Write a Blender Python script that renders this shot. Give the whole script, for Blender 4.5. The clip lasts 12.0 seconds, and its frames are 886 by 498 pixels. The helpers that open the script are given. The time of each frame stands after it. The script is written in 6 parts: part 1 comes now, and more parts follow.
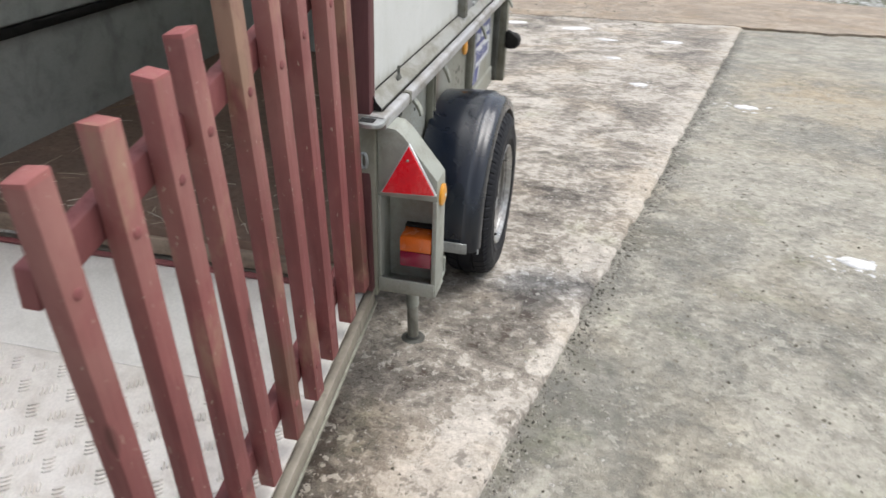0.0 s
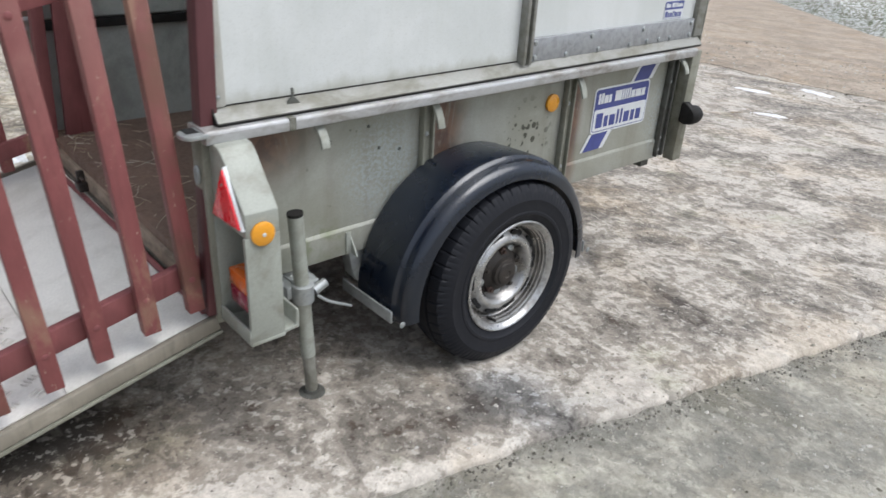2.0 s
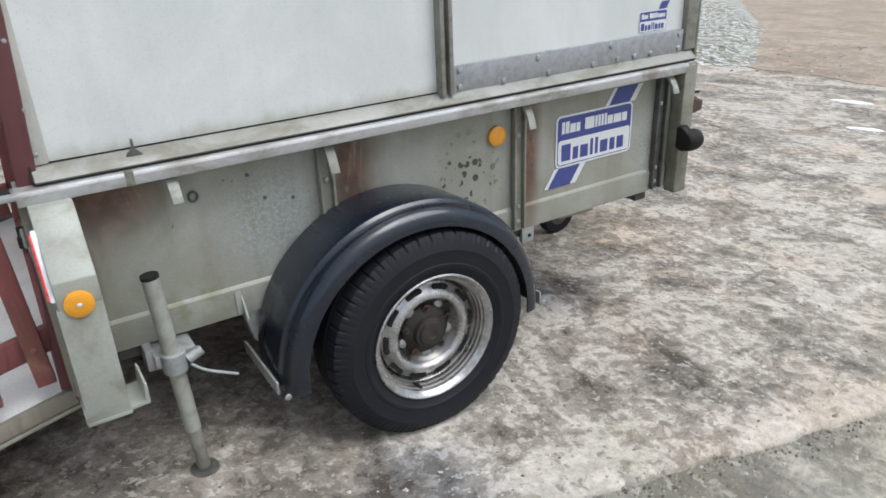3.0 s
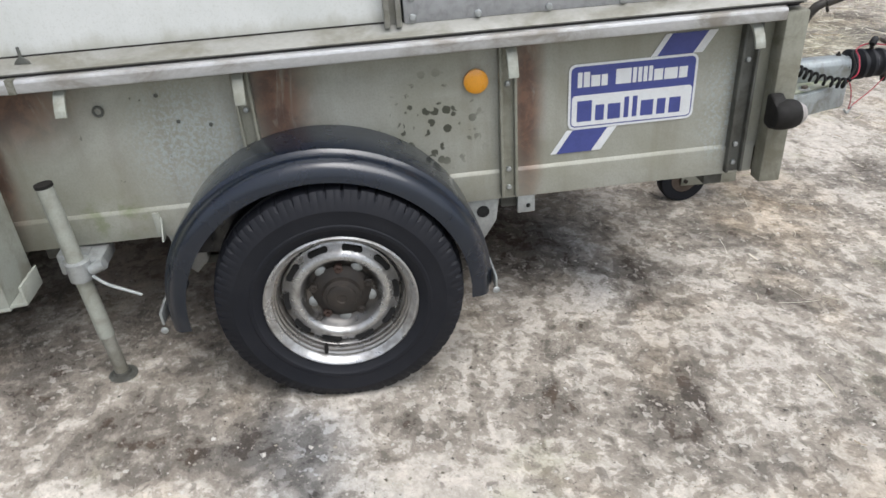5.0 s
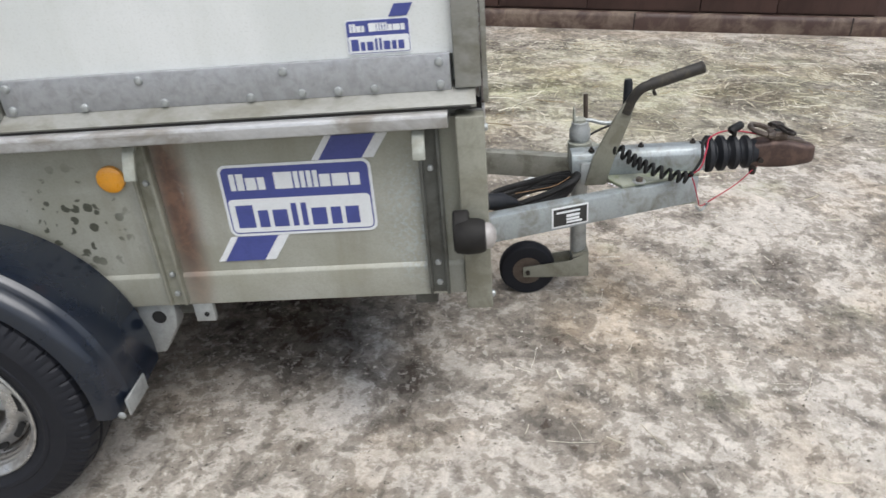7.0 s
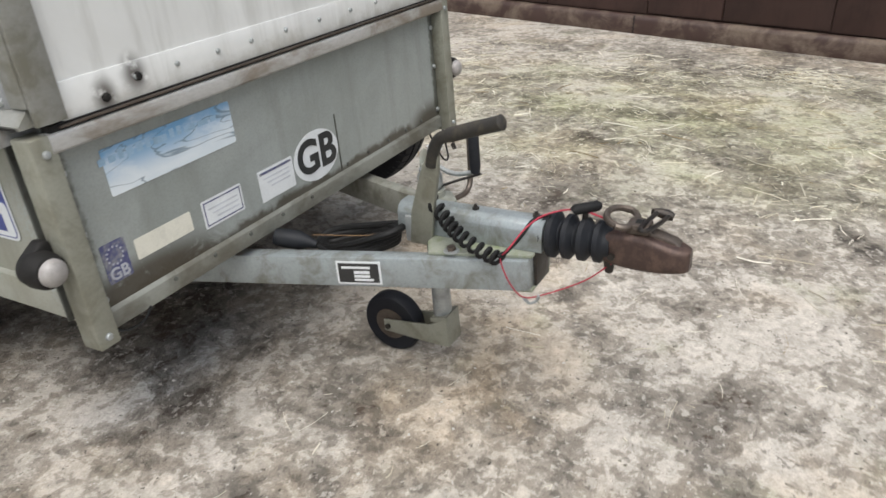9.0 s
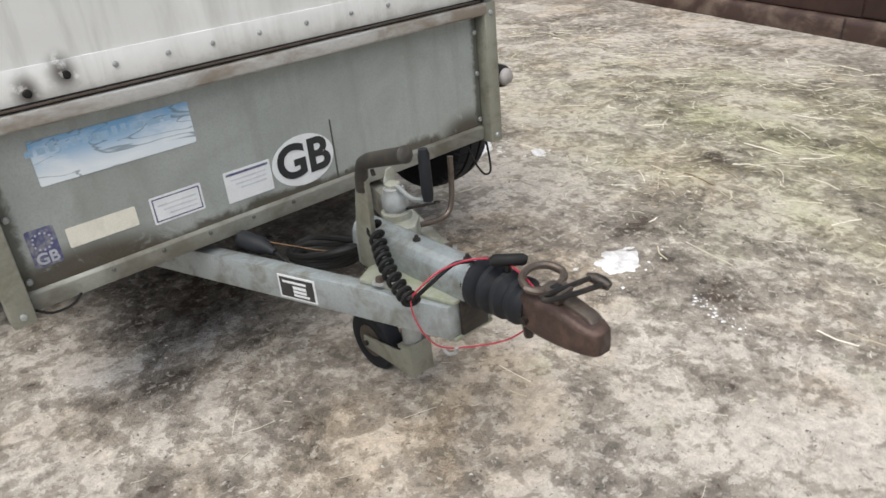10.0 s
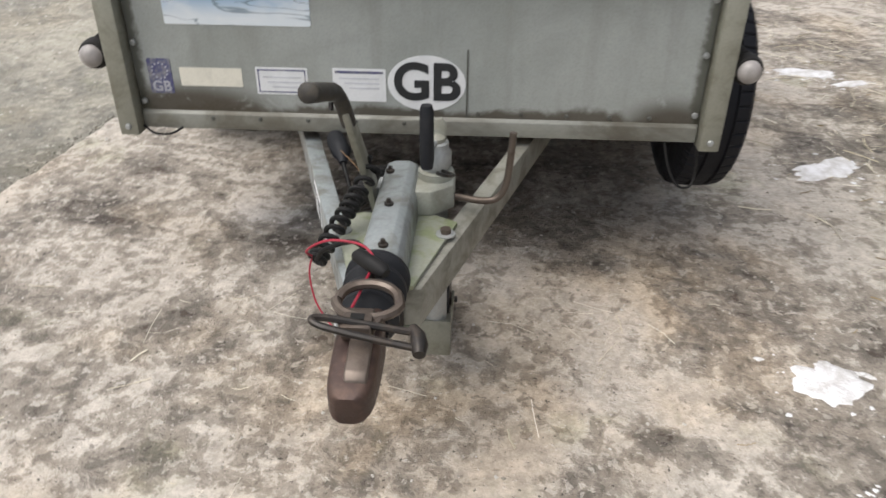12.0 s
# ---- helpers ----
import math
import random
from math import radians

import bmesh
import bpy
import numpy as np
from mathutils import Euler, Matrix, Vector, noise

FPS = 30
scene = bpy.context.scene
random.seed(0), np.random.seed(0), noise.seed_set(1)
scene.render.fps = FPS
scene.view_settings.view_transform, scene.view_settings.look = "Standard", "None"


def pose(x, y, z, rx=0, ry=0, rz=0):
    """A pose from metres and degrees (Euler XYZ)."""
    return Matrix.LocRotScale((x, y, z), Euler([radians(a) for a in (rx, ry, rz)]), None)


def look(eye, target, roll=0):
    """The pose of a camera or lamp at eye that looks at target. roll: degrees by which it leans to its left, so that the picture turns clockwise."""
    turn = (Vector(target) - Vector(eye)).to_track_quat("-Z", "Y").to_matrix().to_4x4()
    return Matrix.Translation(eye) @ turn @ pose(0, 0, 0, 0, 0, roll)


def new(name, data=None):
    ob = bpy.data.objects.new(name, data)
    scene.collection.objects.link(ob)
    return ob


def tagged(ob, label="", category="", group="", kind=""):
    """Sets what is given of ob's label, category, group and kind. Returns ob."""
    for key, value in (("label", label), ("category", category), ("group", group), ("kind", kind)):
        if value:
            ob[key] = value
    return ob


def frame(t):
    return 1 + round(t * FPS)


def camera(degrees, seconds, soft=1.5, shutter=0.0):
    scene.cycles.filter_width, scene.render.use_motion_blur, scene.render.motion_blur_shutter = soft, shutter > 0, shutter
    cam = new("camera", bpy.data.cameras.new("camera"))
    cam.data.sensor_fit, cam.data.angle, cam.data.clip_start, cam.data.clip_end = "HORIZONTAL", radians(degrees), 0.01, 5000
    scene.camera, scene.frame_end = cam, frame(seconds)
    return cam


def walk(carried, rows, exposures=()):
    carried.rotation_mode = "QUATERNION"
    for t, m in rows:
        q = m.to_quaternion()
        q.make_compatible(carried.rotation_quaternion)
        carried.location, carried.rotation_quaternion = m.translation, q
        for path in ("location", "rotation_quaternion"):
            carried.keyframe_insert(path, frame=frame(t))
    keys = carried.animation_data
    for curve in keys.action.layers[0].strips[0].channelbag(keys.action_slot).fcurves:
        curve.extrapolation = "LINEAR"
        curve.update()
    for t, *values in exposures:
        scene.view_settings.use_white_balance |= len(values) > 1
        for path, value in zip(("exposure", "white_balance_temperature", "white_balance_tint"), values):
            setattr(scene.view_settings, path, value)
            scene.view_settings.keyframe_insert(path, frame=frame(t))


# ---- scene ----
cam = camera(62.6, 12.0, 1.55, 0.3)
PATH = [
    (0, (0.59, -1.606, 1.225), (0.189, 0.154, 0.364), 1.8),
    (0.3, (0.78, -1.483, 1.218), (0.144, 0.212, 0.368), 1.1),
    (0.5, (0.876, -1.411, 1.229), (0.122, 0.235, 0.381), 1.5),
    (0.8, (1.023, -1.24, 1.206), (0.153, 0.347, 0.356), 2.2),
    (1, (1.119, -1.144, 1.214), (0.206, 0.427, 0.377), 2.7),
    (1.3, (1.261, -0.996, 1.211), (0.247, 0.521, 0.393), 4.7),
    (1.5, (1.367, -0.891, 1.208), (0.252, 0.551, 0.384), 6.2),
    (1.8, (1.465, -0.787, 1.211), (0.212, 0.546, 0.402), 7.2),
    (2, (1.534, -0.67, 1.21), (0.199, 0.585, 0.408), 5.6),
    (2.3, (1.558, -0.468, 1.22), (0.179, 0.751, 0.437), 3.7),
    (2.5, (1.584, -0.353, 1.216), (0.16, 0.824, 0.45), 2.2),
    (2.7, (1.617, -0.246, 1.212), (0.138, 0.87, 0.46), 0.8),
    (3, (1.66, -0.059, 1.206), (0.102, 0.945, 0.456), 0.5),
    (3.2, (1.682, 0.052, 1.218), (0.081, 0.986, 0.466), 1.1),
    (4.8, (1.658, 0.831, 1.209), (-0.077, 1.109, 0.255), 0.0),
    (5, (1.679, 0.89, 1.219), (-0.051, 1.11, 0.241), -0.0),
    (5.3, (1.692, 0.989, 1.219), (-0.049, 1.13, 0.245), 0.5),
    (5.5, (1.679, 1.048, 1.248), (-0.07, 1.114, 0.28), 0.0),
    (5.8, (1.609, 1.169, 1.224), (-0.153, 1.145, 0.277), -0.5),
    (6, (1.569, 1.28, 1.238), (-0.189, 1.268, 0.285), -0.8),
    (6.3, (1.517, 1.474, 1.247), (-0.247, 1.527, 0.307), -2.0),
    (6.5, (1.461, 1.594, 1.259), (-0.298, 1.682, 0.311), -2.0),
    (6.7, (1.437, 1.736, 1.267), (-0.334, 1.771, 0.337), -1.3),
    (7, (1.4, 1.925, 1.3), (-0.367, 1.854, 0.365), -0.6),
    (7.2, (1.363, 2.025, 1.302), (-0.396, 1.899, 0.359), 0.2),
    (8.8, (0.867, 3.1, 1.28), (-0.706, 2.282, 0.354), -1.0),
    (9, (0.746, 3.154, 1.286), (-0.787, 2.274, 0.352), -1.2),
    (9.3, (0.574, 3.243, 1.287), (-0.869, 2.224, 0.35), -2.9),
    (9.5, (0.474, 3.318, 1.279), (-0.893, 2.216, 0.32), -2.7),
    (9.7, (0.371, 3.41, 1.292), (-0.918, 2.218, 0.333), -2.5),
    (10, (0.211, 3.538, 1.306), (-0.938, 2.214, 0.343), -2.2),
    (10.3, (0.048, 3.591, 1.295), (-0.981, 2.167, 0.339), -1.5),
    (10.5, (-0.083, 3.609, 1.291), (-1.019, 2.126, 0.33), -1.0),
    (10.7, (-0.228, 3.631, 1.288), (-1.057, 2.097, 0.309), -0.1),
    (11, (-0.388, 3.654, 1.293), (-1.033, 2.042, 0.301), -0.5),
    (11.3, (-0.572, 3.693, 1.301), (-0.979, 2.018, 0.288), 0.8),
    (11.5, (-0.683, 3.717, 1.302), (-0.929, 2.021, 0.27), 0.9),
    (11.7, (-0.754, 3.693, 1.292), (-0.851, 2.0, 0.23), 0.6),
    (12, (-0.828, 3.602, 1.256), (-0.756, 1.951, 0.13), 1.5),
]
walk(cam, [(t, look(eye, target, roll)) for t, eye, target, roll in PATH],
     [(0.0, 0.64, 6390, 10), (1.5, 0.60, 6180, 10), (3.0, 0.56, 6100, 9), (5.0, 0.68, 6260, 10), (7.0, 0.63, 6270, 10), (9.0, 0.60, 6450, 9), (10.5, 0.60, 6530, 10), (11.5, 0.55, 6620, 11), (12.0, 0.61, 6620, 11)])

# ---- light ----
world = bpy.data.worlds.new("overcast_sky")
scene.world = world
world.use_nodes = True
_nt = world.node_tree
_nt.nodes.clear()
_sky = _nt.nodes.new("ShaderNodeTexSky")
_sky.sky_type = "NISHITA"
_sky.sun_disc = False
_sky.sun_elevation = radians(69)
_sky.sun_rotation = radians(75)
_sky.air_density, _sky.dust_density, _sky.ozone_density = 1.0, 4.0, 1.0
_hsv = _nt.nodes.new("ShaderNodeHueSaturation")
_hsv.inputs["Saturation"].default_value = 0.38
_bg = _nt.nodes.new("ShaderNodeBackground")
_bg.inputs["Strength"].default_value = 0.128
_out = _nt.nodes.new("ShaderNodeOutputWorld")
_nt.links.new(_sky.outputs[0], _hsv.inputs["Color"])
_nt.links.new(_hsv.outputs[0], _bg.inputs["Color"])
_nt.links.new(_bg.outputs[0], _out.inputs["Surface"])

sun_data = bpy.data.lights.new("sun", "SUN")
sun_data.energy, sun_data.angle, sun_data.color = 1.38, radians(48), (1.0, 0.975, 0.94)
sun = new("sun", sun_data)
sun.matrix_world = look((0, 0, 0), (-0.45, -0.36, -1.0))


# ---- material tools ----
class Nodes:
    """Short hand for building a node material."""

    def __init__(self, name):
        self.m = bpy.data.materials.new(name)
        self.m.use_nodes = True
        self.t = self.m.node_tree
        self.b = self.t.nodes["Principled BSDF"]
        tc = self.t.nodes.new("ShaderNodeTexCoord")
        self.co = tc.outputs["Object"]

    def put(self, sock, v):
        if isinstance(v, bpy.types.NodeSocket):
            self.t.links.new(v, sock)
        elif isinstance(v, tuple) and len(v) == 3 and sock.type == "RGBA":
            sock.default_value = (*v, 1)
        else:
            sock.default_value = v

    def place(self, at=(0, 0, 0), scale=(1, 1, 1), co=None):
        n = self.t.nodes.new("ShaderNodeMapping")
        n.vector_type = "TEXTURE"
        n.inputs["Location"].default_value = at
        n.inputs["Scale"].default_value = scale
        self.t.links.new(co or self.co, n.inputs["Vector"])
        return n.outputs[0]

    def noise(self, scale, detail=4.0, rough=0.6, dist=0.0, co=None):
        n = self.t.nodes.new("ShaderNodeTexNoise")
        n.inputs["Scale"].default_value = scale
        n.inputs["Detail"].default_value = detail
        n.inputs["Roughness"].default_value = rough
        n.inputs["Distortion"].default_value = dist
        self.t.links.new(co or self.co, n.inputs["Vector"])
        return n.outputs["Fac"]

    def cells(self, scale, co=None, feature="F1"):
        n = self.t.nodes.new("ShaderNodeTexVoronoi")
        n.feature = feature
        n.inputs["Scale"].default_value = scale
        self.t.links.new(co or self.co, n.inputs["Vector"])
        return n.outputs["Distance"]

    def random(self):
        return self.t.nodes.new("ShaderNodeObjectInfo").outputs["Random"]

    def island(self):
        return self.t.nodes.new("ShaderNodeNewGeometry").outputs["Random Per Island"]

    def axis(self, which, co=None):
        n = self.t.nodes.new("ShaderNodeSeparateXYZ")
        self.t.links.new(co or self.co, n.inputs[0])
        return n.outputs["XYZ".index(which)]

    def math(self, op, a, b=0.0, clamp=False):
        n = self.t.nodes.new("ShaderNodeMath")
        n.operation, n.use_clamp = op, clamp
        self.put(n.inputs[0], a)
        self.put(n.inputs[1], b)
        return n.outputs[0]

    def band(self, v, lo, hi, a=0.0, b=1.0):
        n = self.t.nodes.new("ShaderNodeMapRange")
        n.interpolation_type = "SMOOTHSTEP"
        for i, x in enumerate((v, lo, hi, a, b)):
            self.put(n.inputs[i], x)
        return n.outputs[0]

    def warp(self, scale, amount, co=None):
        """The coordinates, pushed about by a noise, for ragged outlines."""
        n = self.t.nodes.new("ShaderNodeTexNoise")
        n.inputs["Scale"].default_value, n.inputs["Detail"].default_value = scale, 3.0
        self.t.links.new(co or self.co, n.inputs["Vector"])
        off = self.t.nodes.new("ShaderNodeVectorMath")
        off.operation = "SUBTRACT"
        off.inputs[1].default_value = (0.5, 0.5, 0.5)
        self.t.links.new(n.outputs["Color"], off.inputs[0])
        add = self.t.nodes.new("ShaderNodeVectorMath")
        add.operation = "MULTIPLY_ADD"
        add.inputs[1].default_value = (amount * 2, amount * 2, 0.0)
        self.t.links.new(off.outputs[0], add.inputs[0])
        self.t.links.new(co or self.co, add.inputs[2])
        return add.outputs[0]

    def turned(self, degrees, co=None):
        n = self.t.nodes.new("ShaderNodeMapping")
        n.inputs["Rotation"].default_value = (0, 0, radians(-degrees))
        self.t.links.new(co or self.co, n.inputs["Vector"])
        return n.outputs[0]

    def blot(self, at, size, edge=0.5, co=None):
        """1 inside a soft ellipsoid, 0 outside."""
        spot = self.place(at, size, co)
        n = self.t.nodes.new("ShaderNodeVectorMath")
        n.operation = "LENGTH"
        self.t.links.new(spot, n.inputs[0])
        return self.band(n.outputs["Value"], edge, 1.0, 1.0, 0.0)

    def spot(self, at, r, co):
        """1 at a point, falling to 0 at the distance r from it."""
        n = self.t.nodes.new("ShaderNodeVectorMath")
        n.operation = "DISTANCE"
        n.inputs[1].default_value = at
        self.t.links.new(co, n.inputs[0])
        return self.band(n.outputs["Value"], 0.0, r, 1.0, 0.0)

    def mix(self, f, a, b, kind="MIX"):
        n = self.t.nodes.new("ShaderNodeMix")
        n.data_type, n.blend_type = "RGBA", kind
        self.put(n.inputs[0], f)
        self.put(n.inputs[6], a)
        self.put(n.inputs[7], b)
        return n.outputs[2]

    def done(self, color, rough=0.6, metal=0.0, height=None, bump=0.3, dist=0.004, spec=0.5, coat=0.0):
        self.put(self.b.inputs["Base Color"], color)
        self.put(self.b.inputs["Roughness"], rough)
        self.put(self.b.inputs["Metallic"], metal)
        self.put(self.b.inputs["Specular IOR Level"], spec)
        self.put(self.b.inputs["Coat Weight"], coat)
        if height is not None:
            n = self.t.nodes.new("ShaderNodeBump")
            n.inputs["Strength"].default_value = bump
            n.inputs["Distance"].default_value = dist
            self.t.links.new(height, n.inputs["Height"])
            self.t.links.new(n.outputs[0], self.b.inputs["Normal"])
        return self.m


def weathered(name, base, dirt, amount=0.5, scale=9.0, rough=(0.4, 0.7), metal=0.0, bump=0.15, fine=180.0, spec=0.5, coat=0.0, stretch=(1, 1, 1)):
    """A base colour with broad dirt, fine grain and uneven gloss."""
    n = Nodes(name)
    co = n.place(scale=stretch)
    broad, grain = n.noise(scale, 6, 0.65, 0.4, co), n.noise(fine, 3, 0.6, 0, co)
    f = n.math("MULTIPLY", n.band(broad, 0.42, 0.68), amount)
    c = n.mix(f, base, dirt)
    c = n.mix(n.math("MULTIPLY", n.band(grain, 0.35, 0.7), 0.22), c, tuple(v * 0.55 for v in base))
    r = n.band(broad, 0.3, 0.7, rough[0], rough[1])
    return n.done(c, r, metal, n.math("ADD", n.math("MULTIPLY", broad, 0.6), n.math("MULTIPLY", grain, 0.25)), bump, 0.003, spec, coat)


def body_paint():
    """Weathered grey-green metal with rust runs, galvanised bloom and flaked spots on the flanks."""
    n = Nodes("body_paint")
    broad = n.noise(5, 6, 0.6, 0.5)
    runs = n.noise(14, 5, 0.6, 0.2, n.place(scale=(1, 1, 9)))
    grain = n.noise(220, 3, 0.6)
    c = n.mix(n.band(broad, 0.35, 0.7), (0.284, 0.286, 0.238), (0.366, 0.370, 0.330))
    c = n.mix(n.math("MULTIPLY", n.band(runs, 0.45, 0.75), 0.35), c, (0.17, 0.155, 0.11))
    # rust runs below the rail joints
    rust = 0.0
    for y, w, z, h in ((0.14, 0.22, 0.735, 0.21), (0.73, 0.11, 0.66, 0.30), (1.315, 0.062, 0.58, 0.40), (0.07, 0.05, 0.62, 0.35)):
        b = n.blot((0, y, z), (0.3, w, h), 0.15)
        rust = b if rust == 0.0 else n.math("MAXIMUM", rust, b)
    rust = n.math("MULTIPLY", rust, n.band(n.noise(9, 6, 0.7, 0.8, n.place(scale=(1, 0.7, 2.2))), 0.22, 0.46))
    c = n.mix(n.math("MULTIPLY", rust, 0.92), c, n.mix(n.band(n.noise(16, 5, 0.7, 0.4), 0.4, 0.62), (0.080, 0.036, 0.025), (0.155, 0.075, 0.045)))
    # bare galvanised bloom
    bloom = n.math("MULTIPLY", n.blot((0, 0.51, 0.57), (0.3, 0.19, 0.21), 0.2), n.band(n.noise(95, 5, 0.75, 0.3), 0.42, 0.60))
    bloom2 = n.math("MULTIPLY", n.blot((0, 1.82, 0.52), (0.3, 0.10, 0.22), 0.2), n.band(n.noise(100, 5, 0.75, 0.3), 0.46, 0.62))
    c = n.mix(n.math("MULTIPLY", n.math("MAXIMUM", bloom, bloom2), 0.75), c, (0.37, 0.42, 0.43))
    # flaked dark spots
    flake = n.math("MULTIPLY", n.blot((0, 1.08, 0.55), (0.3, 0.17, 0.17), 0.3), n.math("MULTIPLY", n.band(n.math("ADD", n.cells(38), n.math("MULTIPLY", n.noise(120, 3, 0.6), 0.25)), 0.56, 0.48), n.band(n.noise(15, 3, 0.6), 0.50, 0.53)))
    flake2 = n.math("MULTIPLY", n.blot((0, 0.42, 0.58), (0.3, 0.22, 0.2), 0.3), n.band(n.noise(34, 3, 0.6, 0.2), 0.70, 0.72))
    flake = n.math("MAXIMUM", flake, flake2)
    c = n.mix(flake, c, (0.055, 0.058, 0.042))
    # moss along the lower fold
    moss = n.math("MULTIPLY", n.blot((0, 0.30, 0.40), (0.3, 0.16, 0.08), 0.2), n.band(n.noise(22, 5, 0.7), 0.4, 0.7))
    c = n.mix(n.math("MULTIPLY", moss, 0.6), c, (0.13, 0.17, 0.06))
    c = n.mix(n.math("MULTIPLY", n.band(grain, 0.4, 0.7), 0.16), c, (0.14, 0.135, 0.10))
    h = n.math("ADD", n.math("MULTIPLY", broad, 0.7), n.math("MULTIPLY", n.math("ADD", grain, flake), 0.25))
    return n.done(c, n.band(broad, 0.3, 0.7, 0.42, 0.6), 0.15, h, 0.12, 0.003, 0.5)


def front_paint():
    """Grey front sheet, streaked, dirty along its foot."""
    n = Nodes("front_paint")
    broad = n.noise(4, 6, 0.6, 0.5)
    runs = n.noise(16, 5, 0.6, 0.2, n.place(scale=(1, 1, 8)))
    grain = n.noise(240, 3, 0.6)
    c = n.mix(n.band(broad, 0.35, 0.7), (0.285, 0.308, 0.292), (0.355, 0.38, 0.365))
    c = n.mix(n.math("MULTIPLY", n.band(runs, 0.45, 0.75), 0.25), c, (0.14, 0.14, 0.115))
    edge = n.math("ADD", n.axis("Z"), n.math("MULTIPLY", n.math("SUBTRACT", n.noise(7, 5, 0.62, 0.4), 0.5), 0.13))
    c = n.mix(n.math("MULTIPLY", n.band(edge, 0.380, 0.404, 1.0, 0.0), 0.9), c, (0.065, 0.054, 0.038))
    # mud packed into the two lower corners and down beside the corner posts
    mud = n.math("MULTIPLY", n.math("MAXIMUM", n.blot((-0.12, 1.94, 0.37), (0.30, 0.3, 0.095), 0.45), n.blot((-1.31, 1.94, 0.37), (0.16, 0.3, 0.09), 0.3)), n.band(n.noise(16, 6, 0.75, 0.5), 0.30, 0.44))
    c = n.mix(n.math("MULTIPLY", mud, 0.93), c, (0.058, 0.048, 0.034))
    side = n.math("ADD", n.math("ABSOLUTE", n.math("ADD", n.axis("X"), 0.6875)), n.math("MULTIPLY", n.math("SUBTRACT", n.noise(22, 5, 0.7, 0.4), 0.5), 0.05))
    c = n.mix(n.math("MULTIPLY", n.band(side, 0.655, 0.675), 0.8), c, (0.05, 0.05, 0.035))
    c = n.mix(n.math("MULTIPLY", n.band(grain, 0.4, 0.7), 0.15), c, (0.12, 0.12, 0.1))
    return n.done(c, n.band(broad, 0.3, 0.7, 0.36, 0.55), 0.25, n.math("ADD", broad, n.math("MULTIPLY", grain, 0.2)), 0.08, 0.003)


def canopy_sheet():
    """Off-white sheet with green grime along its lower edge and faint runs."""
    n = Nodes("canopy_sheet")
    broad = n.noise(3.2, 6, 0.6, 0.5)
    runs = n.noise(18, 5, 0.65, 0.3, n.place(scale=(1, 1, 10)))
    c = n.mix(n.band(broad, 0.35, 0.7), (0.565, 0.585, 0.57), (0.64, 0.655, 0.645))
    c = n.mix(n.math("MULTIPLY", n.band(runs, 0.45, 0.75), 0.12), c, (0.40, 0.42, 0.36))
    edge = n.math("ADD", n.axis("Z"), n.math("MULTIPLY", n.math("SUBTRACT", n.noise(14, 5, 0.65, 0.4, n.place(scale=(1, 1, 2))), 0.5), 0.07))
    c = n.mix(n.math("MULTIPLY", n.band(edge, 0.800, 0.842, 1.0, 0.0), 0.5), c, (0.23, 0.215, 0.14))
    grain = n.noise(260, 2, 0.5)
    c = n.mix(n.math("MULTIPLY", n.band(grain, 0.5, 0.75), 0.2), c, (0.3, 0.3, 0.26))
    return n.done(c, n.band(broad, 0.3, 0.7, 0.35, 0.55), 0.0, n.math("ADD", broad, n.math("MULTIPLY", runs, 0.3)), 0.06, 0.003)


def canopy_front_sheet():
    """Dull galvanised front sheet of the canopy, brown grime round its lower bolts."""
    n = Nodes("canopy_front_sheet")
    broad = n.noise(3.5, 6, 0.6, 0.5)
    runs = n.noise(18, 5, 0.65, 0.3, n.place(scale=(1, 1, 10)))
    c = n.mix(n.band(broad, 0.35, 0.7), (0.64, 0.645, 0.63), (0.73, 0.735, 0.72))
    c = n.mix(n.math("MULTIPLY", n.band(runs, 0.45, 0.75), 0.3), c, (0.26, 0.255, 0.22))
    edge = n.math("ADD", n.axis("Z"), n.math("MULTIPLY", n.math("SUBTRACT", n.noise(17, 5, 0.7, 0.4), 0.5), 0.1))
    c = n.mix(n.math("MULTIPLY", n.band(edge, 0.760, 0.80, 1.0, 0.0), 0.35), c, (0.22, 0.19, 0.13))
    for x, z, r in ((-0.125, 0.79, 0.038), (-0.20, 0.812, 0.042)):
        s = n.math("MULTIPLY", n.blot((x, 1.95, z), (r, 0.2, r * 1.3), 0.1), n.band(n.noise(50, 4, 0.6), 0.25, 0.5))
        c = n.mix(n.math("MULTIPLY", s, 0.9), c, (0.035, 0.024, 0.015))
    return n.done(c, n.band(broad, 0.3, 0.7, 0.34, 0.5), 0.15, n.math("ADD", broad, n.math("MULTIPLY", runs, 0.3)), 0.06, 0.003)


